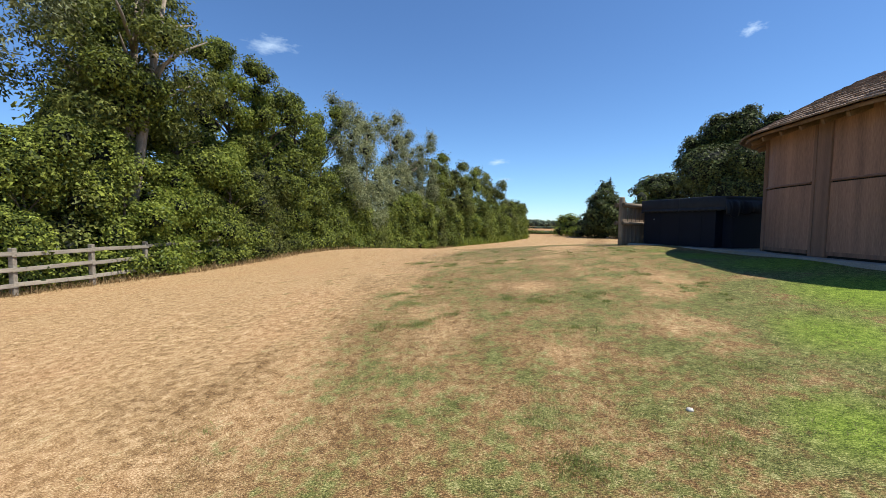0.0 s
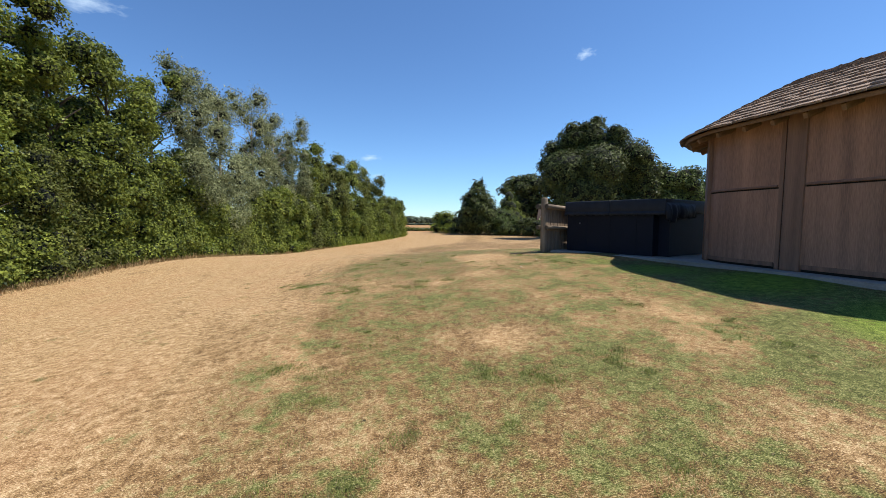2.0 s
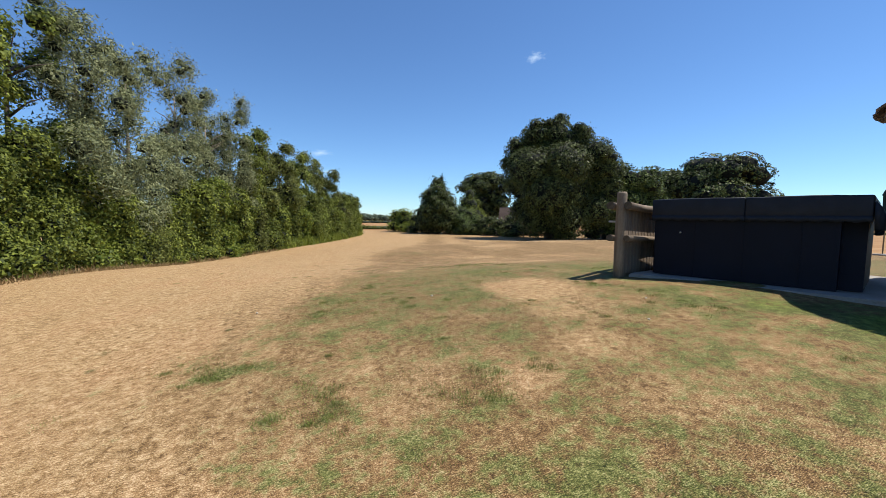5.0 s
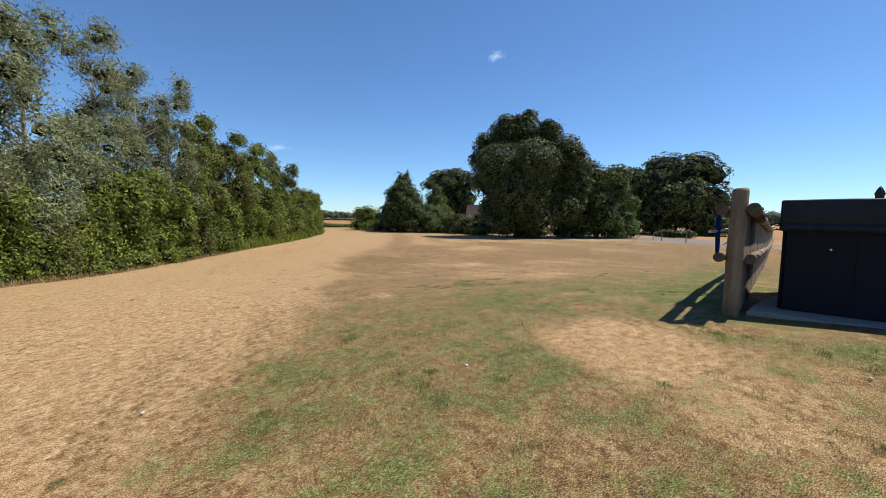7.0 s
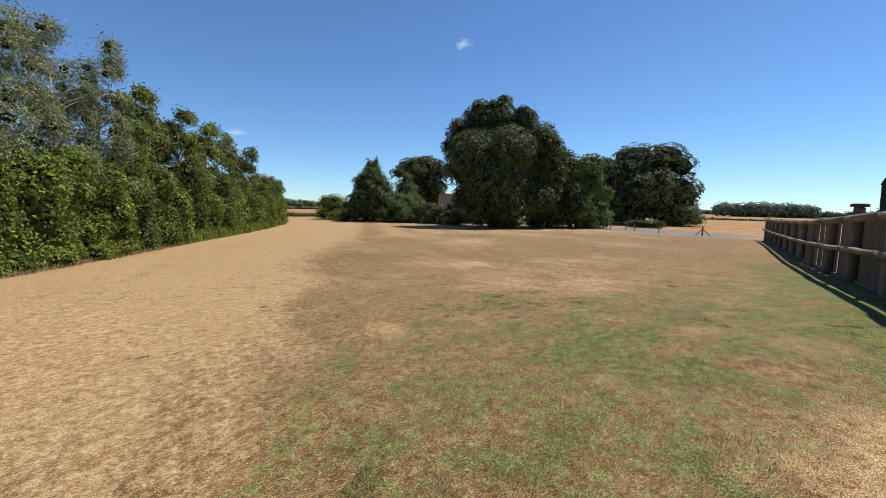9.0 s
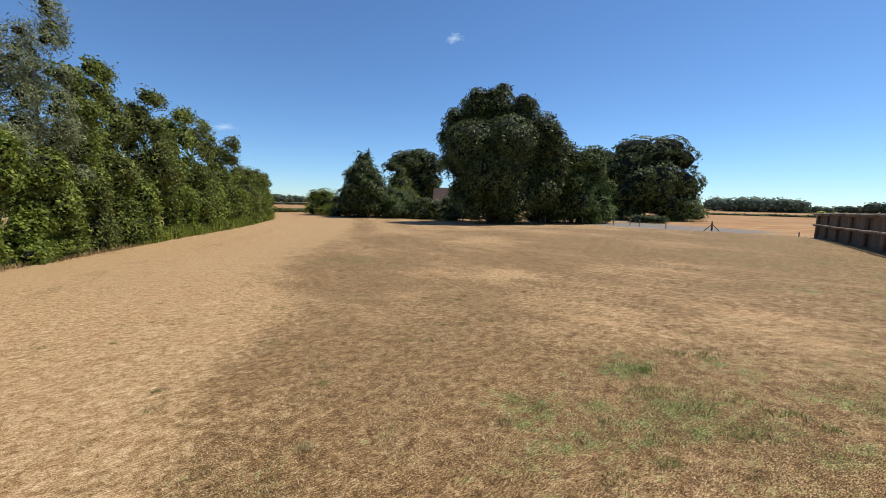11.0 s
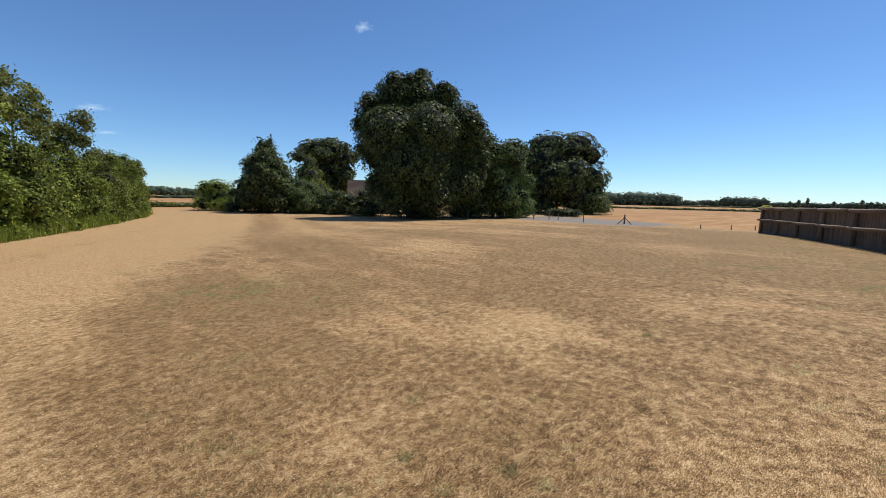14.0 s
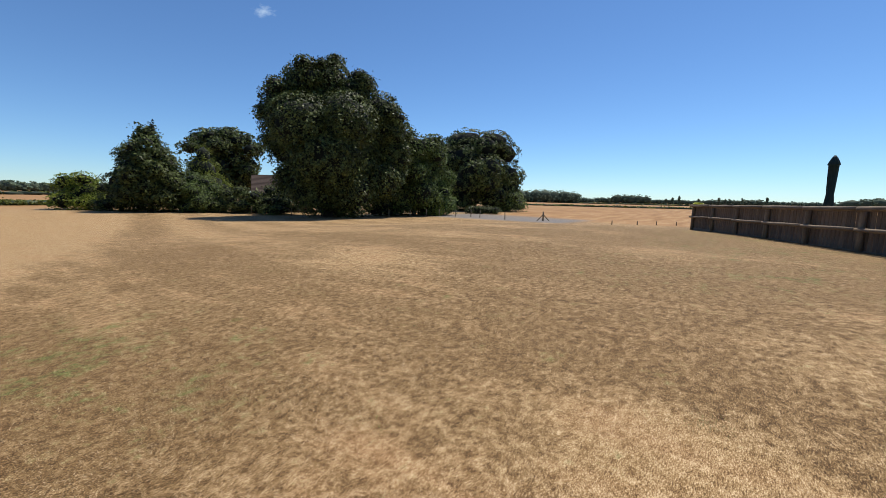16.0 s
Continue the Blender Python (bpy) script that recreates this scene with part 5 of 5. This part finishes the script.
    tree("yew_tree", 37.8, 92.0, L, 13000, 0.22, LEAF_HEDGE, "dark green pointed yew tree", "tree", "trees round the farmhouse", (6, 0.25, 4, 1.2), M_BARK, 260, 0.4, 0.8)


big_trees()


# ---- farmhouse ----
def build_house():
    h = root("farmhouse", 46.8, 84.2, float(land(46.8, 84.2)) - 0.35, "brick farmhouse with brown clay tile roof among trees", "house", rz=-33)
    bm = bmesh.new()
    box(bm, (-4.5, -3, -0.3), (4.5, 3, 3.6))
    part(h, "wall", bm_mesh("wall", bm, M_BRICK))
    bm = bmesh.new()
    for s in (1, -1):
        rows = 14
        for k in range(rows):
            y0, y1 = s * (3.35 - 3.35 * k / rows), s * (3.35 - 3.35 * (k + 1) / rows - 0.06)
            z0, z1 = 3.45 + 2.9 * k / rows + 0.05, 3.45 + 2.9 * (k + 1) / rows + 0.04
            q = [bm.verts.new((x, y, z)) for x, y, z in ((-4.8, y0, z0), (4.8, y0, z0), (4.8, y1, z1), (-4.8, y1, z1), (-4.8, y0, z0 - 0.06), (4.8, y0, z0 - 0.06), (4.8, y1, z1 - 0.1), (-4.8, y1, z1 - 0.1))]
            for idx in ((0, 1, 2, 3), (4, 5, 6, 7), (0, 1, 5, 4), (1, 2, 6, 5), (2, 3, 7, 6), (3, 0, 4, 7)):
                bm.faces.new([q[i] for i in idx])
    for x in (-4.4, 4.4):
        v = [bm.verts.new((x, y, z)) for y, z in ((-3, 3.5), (3, 3.5), (0, 6.2))]
        bm.faces.new(v)
    part(h, "roof", bm_mesh("roof", bm, M_ROOFTILE))
    for x in (-2.6, 0.2, 2.8):
        bm = bmesh.new()
        box(bm, (x - 0.5, -3.06, 1.0), (x + 0.5, -2.98, 2.2), bevel=0.02)
        w = part(h, "window", bm_mesh("window", bm, M_WHITE))
        for dx in (-0.23, 0.23):
            bm = bmesh.new()
            box(bm, (x + dx - 0.19, -3.09, 1.1), (x + dx + 0.19, -3.064, 2.1), bevel=0.004)
            part(w, "pane", bm_mesh("pane", bm, M_GLASS))


build_house()


# ---- posts along the field edge and the gravel ----
def build_posts():
    bm = bmesh.new()
    tube(bm, [(0, 0, -0.3), (0, 0, 1.0), (0, 0, 1.12)], [0.07, 0.065, 0.05], 8)
    first = new("field_post", bm_mesh("field_post", bm, M_LOG))
    spots = [(25.5, 101.5), (30.5, 93.0), (33.2, 88.8), (35.7, 85.2), (38.0, 79.0), (40.2, 72.5), (41.8, 67.8), (45.5, 64.6), (49.2, 62.2), (52.6, 61.0), (55.6, 60.2), (58.0, 59.4), (59.8, 57.4), (61.2, 55.4), (60.6, 53.4), (59.4, 48.5), (61.6, 34.0), (65.2, 31.5), (68.2, 29.5), (70.6, 27.3)]
    for i, (x, y) in enumerate(spots):
        ob = first if i == 0 else copy_thing(first, pose(x, y, float(land(x, y))))
        ob.matrix_basis = pose(x, y, float(land(x, y)) - (0.55 if i > 15 else 0), random.Random(i).uniform(-2, 2), 0, i * 40)
        tagged(ob, "short wooden fence post in dry grass", "post", "posts along the field edge")
    # strainer post with two braces
    s = root("strainer_post", 62.2, 43.7, float(land(62.2, 43.7)), "dark wooden strainer post with two braces", "post")
    bm = bmesh.new()
    tube(bm, [(0, 0, -0.3), (0, 0, 1.35)], [0.11, 0.1], 10)
    part(s, "post", bm_mesh("post", bm, M_END))
    for d in ((0.6, -0.75), (-0.6, 0.75)):
        bm = bmesh.new()
        tube(bm, [(d[0], d[1], -0.05), (d[0] * 0.08, d[1] * 0.08, 0.85)], [0.06, 0.055], 8)
        part(s, "brace", bm_mesh("brace", bm, M_END))


build_posts()


def clipped_hedge():
    """The low dark clipped hedge beside the gravel."""
    rng = np.random.default_rng(44)
    L = [(t * 1.2, -t * 2.1, 0.7, 0.9, 0.9, 0.75) for t in np.linspace(-1, 1, 7)]
    tree("clipped_hedge", 73.5, 60.0, L, 6000, 0.18, LEAF_DARK_SHADE, "low dark clipped hedge beside the gravel", "hedge", "", None, None, 300, 0.6, 0.85)


clipped_hedge()


# ---- far woods and field hedges ----
def far_wood(name, x, y, w, d, h, n, count, size, label, seed, leaf=LEAF_FAR_HAZE):
    rng = random.Random(seed)
    ang = math.atan2(y, x)
    L = []
    for k in range(n):
        t = (k + 0.5) / n - 0.5
        r = rng.uniform(0.8, 1.2)
        lx, ly = -math.sin(ang) * w * t, math.cos(ang) * w * t
        hh = h * rng.uniform(0.82, 1.0)
        L.append((lx, ly, hh * 0.46, max(d, w / n * 1.15) * r, max(d, w / n * 1.15) * r, hh * 0.54))
    return tree(name, x, y, L, count, size, leaf, label, "wood", "far woods", None, None, seed, 0.7, 0.9, 0.1, None, 0.15, PLAIN, "stuff", ((0, 0),), 1, M_HAZECORE)


def ray_at(deg, dist):
    """A place at that bearing from the end of the walk, clockwise from +y."""
    return 4.8 + dist * math.sin(radians(deg)), 22.2 + dist * math.cos(radians(deg))


FAR = [(69.5, 420, 62, 8, 13.5, 7, 8000, 0.9), (73.5, 520, 40, 6, 7, 6, 3000, 1.0), (77, 600, 22, 6, 9, 3, 1500, 1.1), (80.3, 560, 40, 8, 12, 5, 3000, 1.1), (85, 700, 90, 6, 8, 12, 4000, 1.2),
       (91, 650, 60, 6, 9, 8, 3000, 1.6), (97, 700, 80, 7, 8, 9, 3000, 1.8), (104, 520, 70, 7, 11, 8, 3000, 1.6), (64, 700, 90, 6, 7, 12, 3500, 1.8), (112, 560, 90, 7, 9, 10, 2500, 1.8)]
for i, (deg, dist, w, d, h, n, c, s) in enumerate(FAR):
    far_wood("far_wood", *ray_at(deg, dist), w, d, h, n, c, s, "distant hazy green woodland across the fields", 400 + i)
for i, (deg, dist, w, h, n) in enumerate(((10.5, 480, 30, 9, 5), (7.5, 520, 26, 10, 4), (4, 430, 26, 12, 6), (-8, 450, 90, 10, 12), (-22, 400, 90, 10, 12), (14, 520, 50, 8, 8))):
    far_wood("far_wood", *ray_at(deg, dist), w, 4, h, n, 2500, 1.3, "distant line of field trees", 430 + i)


def poplars():
    """Thin upright poplars on the skyline."""
    for i, deg in enumerate((84.2, 84.9, 85.6, 87.6, 89.6, 90.2, 91.8, 94.0)):
        x, y = ray_at(deg, 640)
        h = 8 + (i * 37 % 5)
        L = [(0, 0, h * 0.3, 1.6, 1.6, h * 0.3), (0, 0, h * 0.62, 1.5, 1.5, h * 0.3), (0, 0, h * 0.82, 0.9, 0.9, h * 0.18)]
        tree("poplar", x, y, L, 500, 1.2, LEAF_FAR_HAZE, "distant slender dark poplar", "tree", "poplars on the skyline", (h * 0.5, 0.3, 2, 1), M_BARK, 470 + i, 0.6, 0.9, 0.2, None, 0.2, PLAIN, "", ((0, 0),), 1, M_HAZECORE)


poplars()


def field_edges():
    """Low rough hedges across the fields."""
    for i, (deg, dist, w, h, nm) in enumerate(((8, 104, 20, 1.1, "x"), (72, 215, 120, 0.8, "x"), (80, 420, 200, 1.3, "x"), (95, 420, 200, 1.3, "x"), (0, 260, 160, 1.6, "x"))):
        x, y = ray_at(deg, dist)
        far_wood("field_hedge", x, y, w, 1.2, h, max(8, int(w / 7)), 5000, 0.35 if dist < 150 else 0.8, "low rough hedge along a field edge", 500 + i, LEAF_OLIVE)


field_edges()


# ---- closed parasol behind the fence ----
def build_parasol():
    x, y = 28.7, 18.4
    zb = float(land(x, y))
    k = root("parasol", x, y, zb, "closed dark green garden parasol behind the log fence", "parasol")
    bm = bmesh.new()
    tube(bm, [(0, 0, 0.05), (0, 0, 3.5)], [0.03, 0.03], 10)
    part(k, "pole", bm_mesh("pole", bm, M_LOG))
    bm = bmesh.new()
    prof = [(1.35, 0.30), (1.45, 0.36), (1.9, 0.27), (2.2, 0.31), (2.7, 0.34), (3.12, 0.36), (3.14, 0.42), (3.16, 0.44), (3.3, 0.34), (3.45, 0.2), (3.55, 0.06)]
    sides = 32
    rings = [[bm.verts.new((0.44 * r * (1 + 0.12 * math.sin(8 * 2 * math.pi * q / sides + z)) * math.cos(2 * math.pi * q / sides), 0.44 * r * (1 + 0.12 * math.sin(8 * 2 * math.pi * q / sides + z)) * math.sin(2 * math.pi * q / sides), z)) for q in range(sides)] for z, r in prof]
    for a, b in zip(rings, rings[1:]):
        for q in range(sides):
            bm.faces.new((a[q], a[(q + 1) % sides], b[(q + 1) % sides], b[q]))
    bm.faces.new(rings[0][::-1])
    bm.faces.new(rings[-1])
    part(k, "canopy", bm_mesh("canopy", bm, M_PARASOL, True))
    bm = bmesh.new()
    tube(bm, [(0, 0, 0), (0, 0, 0.08), (0, 0, 0.1)], [0.38, 0.36, 0.08], 20)
    part(k, "base", bm_mesh("base", bm, M_CONCRETE))


build_parasol()


# ---- blue cloth and pole on the rail ----
def build_cloth():
    f = 0.46
    (xa, ya), (xb, yb) = FENCE[0], FENCE[1]
    x, y = xa + (xb - xa) * f, ya + (yb - ya) * f
    z = fence_base(x, y)
    ang = math.degrees(math.atan2(yb - ya, xb - xa))
    bm = bmesh.new()
    prev = None
    path = [(0.02, 0.98), (0.06, 1.20), (0.13, 1.255), (0.20, 1.255), (0.265, 1.19), (0.27, 1.0), (0.265, 0.8), (0.262, 0.58)]
    for i, (oy, oz) in enumerate(path):
        wdt = 0.14 + 0.02 * math.sin(i * 1.3)
        row = []
        for j in range(9):
            u = j / 8 - 0.5
            row.append(bm.verts.new((u * 2 * wdt + 0.02 * math.sin(i), oy + 0.018 * math.sin(j * 2.2 + i * 0.4), oz)))
        if prev:
            for j in range(8):
                bm.faces.new((prev[j], prev[j + 1], row[j + 1], row[j]))
        prev = row
    bmesh.ops.solidify(bm, geom=bm.faces[:], thickness=0.012)
    ob = new("towel", bm_mesh("towel", bm, M_BLUE, True))
    ob.matrix_basis = pose(x, y, z, 0, 0, ang)
    tagged(ob, "blue cloth hung over the log rail", "cloth")
    bm = bmesh.new()
    tube(bm, [(-0.75, 0.28, 0.98), (0.4, 0.275, 0.97), (1.7, 0.28, 0.985)], [0.018, 0.018, 0.018], 10)
    ob = new("pole", bm_mesh("pole", bm, M_WHITE))
    ob.matrix_basis = pose(x, y, z, 0, 0, ang)
    tagged(ob, "pale round pole lying along the fence rail", "pole")


build_cloth()


# ---- yellow hose slung over the end of the fence ----
def build_hose():
    x, y = FENCE[-1]
    z = fence_base(x, y)
    bm = bmesh.new()
    for q in range(4):
        pts = []
        for k in range(25):
            w = 2 * math.pi * k / 24
            pts.append((-0.45 + 0.42 * math.cos(w), 0.03 * q - 0.05 + 0.10 * math.sin(w), 1.37 + 0.03 * math.sin(w * 2 + q) + 0.012 * q))
        tube(bm, pts, [0.02] * len(pts), 6)
    ob = new("garden_hose", bm_mesh("garden_hose", bm, M_YELLOW, True))
    ob.matrix_basis = pose(x, y, z - 0.06, 0, 0, math.degrees(math.atan2(FENCE[-1][1] - FENCE[0][1], FENCE[-1][0] - FENCE[0][0])))
    tagged(ob, "coiled yellow garden hose lying on the fence rail", "hose")


build_hose()


# ---- white chair beside the tub ----
def build_chair():
    x, y = 9.15, 10.9
    ch = root("garden_chair", x, y, PAD_Z, "white plastic garden chair on the slab", "chair", rz=40)
    bm = bmesh.new()
    box(bm, (-0.24, -0.23, 0.40), (0.24, 0.23, 0.43), bevel=0.012)
    part(ch, "seat", bm_mesh("seat", bm, M_WHITE))
    bm = bmesh.new()
    for k in range(5):
        box(bm, (-0.22 + k * 0.095, 0.20, 0.46), (-0.16 + k * 0.095, 0.225, 0.86), bevel=0.006)
    box(bm, (-0.24, 0.20, 0.84), (0.24, 0.23, 0.90), bevel=0.01)
    part(ch, "backrest", bm_mesh("backrest", bm, M_WHITE))
    bm = bmesh.new()
    tube(bm, [(0, 0, 0), (0, 0, 0.42)], [0.018, 0.022], 8)
    me = bm_mesh("leg", bm, M_WHITE)
    for dx in (-0.2, 0.2):
        for dy in (-0.19, 0.19):
            part(ch, "leg", me, Matrix.Translation((dx, dy, 0)))
    for dx in (-0.25, 0.25):
        bm = bmesh.new()
        tube(bm, [(dx, -0.2, 0.42), (dx, -0.2, 0.62), (dx, 0.0, 0.65), (dx, 0.21, 0.66)], [0.018] * 4, 8)
        part(ch, "armrest", bm_mesh("armrest", bm, M_WHITE))


build_chair()


# ---- clouds ----
def build_clouds():
    """Wisps of thin cloud, as shallow bowls of vapour high over the fields."""
    for i, (deg, up, w, h) in enumerate(((32.4, 21.0, 95, 55), (4.6, 6.2, 95, 16), (3.6, 8.6, 120, 34), (-26.5, 21.5, 230, 90))):
        dist = 2600
        x, y, z = dist * math.sin(radians(deg)) * math.cos(radians(up)), dist * math.cos(radians(deg)) * math.cos(radians(up)), dist * math.sin(radians(up))
        bm = bmesh.new()
        rings = [[bm.verts.new((r * math.cos(k * math.pi / 16), 0.15 * r * r + 0.05 * noise.noise((r * 2, k * 0.4, i)), r * math.sin(k * math.pi / 16))) for k in range(32)] for r in (0.05, 0.35, 0.7, 1.0)]
        for a, b in zip(rings, rings[1:]):
            for k in range(32):
                bm.faces.new((a[k], a[(k + 1) % 32], b[(k + 1) % 32], b[k]))
        bm.faces.new(rings[0])
        ob = new("cloud", bm_mesh("cloud", bm, M_CLOUD, True))
        ob.matrix_basis = Matrix.Translation((x, y, z)) @ Matrix.Rotation(-radians(deg), 4, "Z") @ Matrix.Diagonal((w, 60, h, 1))
        tagged(ob, "small thin white cloud in a clear blue sky", "cloud", "clouds", "structure")


build_clouds()


# ---- small things on the lawn ----
def build_litter():
    """Fallen leaves, stones and straw tufts on the lawn."""
    rng = random.Random(77)
    bm = bmesh.new()
    bmesh.ops.create_icosphere(bm, subdivisions=2, radius=1)
    for v in bm.verts:
        v.co = v.co * (1 + 0.25 * noise.noise(v.co * 1.8)) * 0.03
        v.co.z *= 0.6
    me = bm_mesh("stone", bm, M_STONE, True)
    for i, (x, y, s) in enumerate(((1.98, 2.08, 0.8), (1.73, 12.44, 0.6), (3.4, 9.9, 0.5), (4.1, 10.6, 0.5), (-0.8, 13.2, 0.6), (3.0, 15.2, 0.4))):
        ob = new("stone", me)
        ob.matrix_basis = pose(x, y, float(land(x, y)) + 0.01, 0, 0, i * 50) @ Matrix.Diagonal((s, s, s, 1))
        tagged(ob, "small pale stone lying on dry grass", "stone", "pale stones on the lawn")
    g = np.random.default_rng(7)
    n = 320
    y = g.uniform(0, 40, n)
    x = hedge_x(y) + g.uniform(0, 12, n) ** 1.0
    p = np.stack([x, y, land(x, y) + 0.008], 1)
    v, f = leaf_cloud(g, p, np.tile((0, 0, 1.0), (n, 1)), 0.036, 0.6, 0, True)
    tagged(new("fallen_leaves", mesh_np("fallen_leaves", v, f, LEAF_DRY, np.repeat(g.uniform(0.3, 1, n), 4))), "scattered dry fallen leaves on the lawn", "leaves", kind="stuff")


build_litter()


# ---- roof shingles, last ----
def build_shingles():
    rng = random.Random(31)
    bm = bmesh.new()
    box(bm, (-0.5, -0.05, 0.0), (0.5, 0.30, 0.032))
    for v in bm.verts:
        if v.co.y > 0:
            v.co.z *= 0.25
    me = bm_mesh("shingle", bm, M_SHINGLE)
    rise = [Vector(p) for p in RISE]
    cum = [0.0]
    for a, b in zip(rise, rise[1:]):
        cum.append(cum[-1] + (b - a).length)
    items, s, ri = [], 0.0, 0
    while s < cum[-1] - 0.1:
        k = max(i for i in range(len(cum) - 1) if cum[i] <= s)
        a, b = rise[k], rise[k + 1]
        p = a.lerp(b, (s - cum[k]) / (cum[k + 1] - cum[k]))
        slope = math.atan2(b.y - a.y, b.x - a.x)
        off = OVER - p.x
        length = perimeter(off)
        u = rng.uniform(0, 0.1) / length
        while u < 1.0:
            width = rng.uniform(0.11, 0.22)
            x, y, w = around(off, u + width / 2 / length)
            m = HUT_INV @ Matrix.Translation((x, y, p.y + 0.012)) @ Matrix.Rotation(w + math.pi / 2, 4, "Z") @ Matrix.Rotation(slope - 0.07 + rng.uniform(-0.015, 0.025), 4, "X") @ Matrix.Translation((0, rng.uniform(-0.025, 0.015), 0)) @ Matrix.Diagonal((width * 0.96, 1, rng.uniform(0.8, 1.2), 1))
            items.append(((x - 6.6) ** 2 + (y - 8.2) ** 2, m))
            u += width / length
        s += 0.185
        ri += 1
    items.sort(key=lambda q: q[0])
    for _, m in items[:300]:
        part(hut, "shingle", me, m)
    co = np.array([v.co[:] + (1,) for v in me.vertices])
    polys = np.array([p.vertices[:] for p in me.polygons])
    vs = [(np.array(m) @ co.T).T[:, :3] for _, m in items[300:]]
    fs = [polys + i * len(co) for i in range(len(vs))]
    ob = part(hut, "shingles", mesh_np("shingles", np.concatenate(vs), np.concatenate(fs), M_SHINGLE))
    tagged(ob, kind="stuff")


build_shingles()
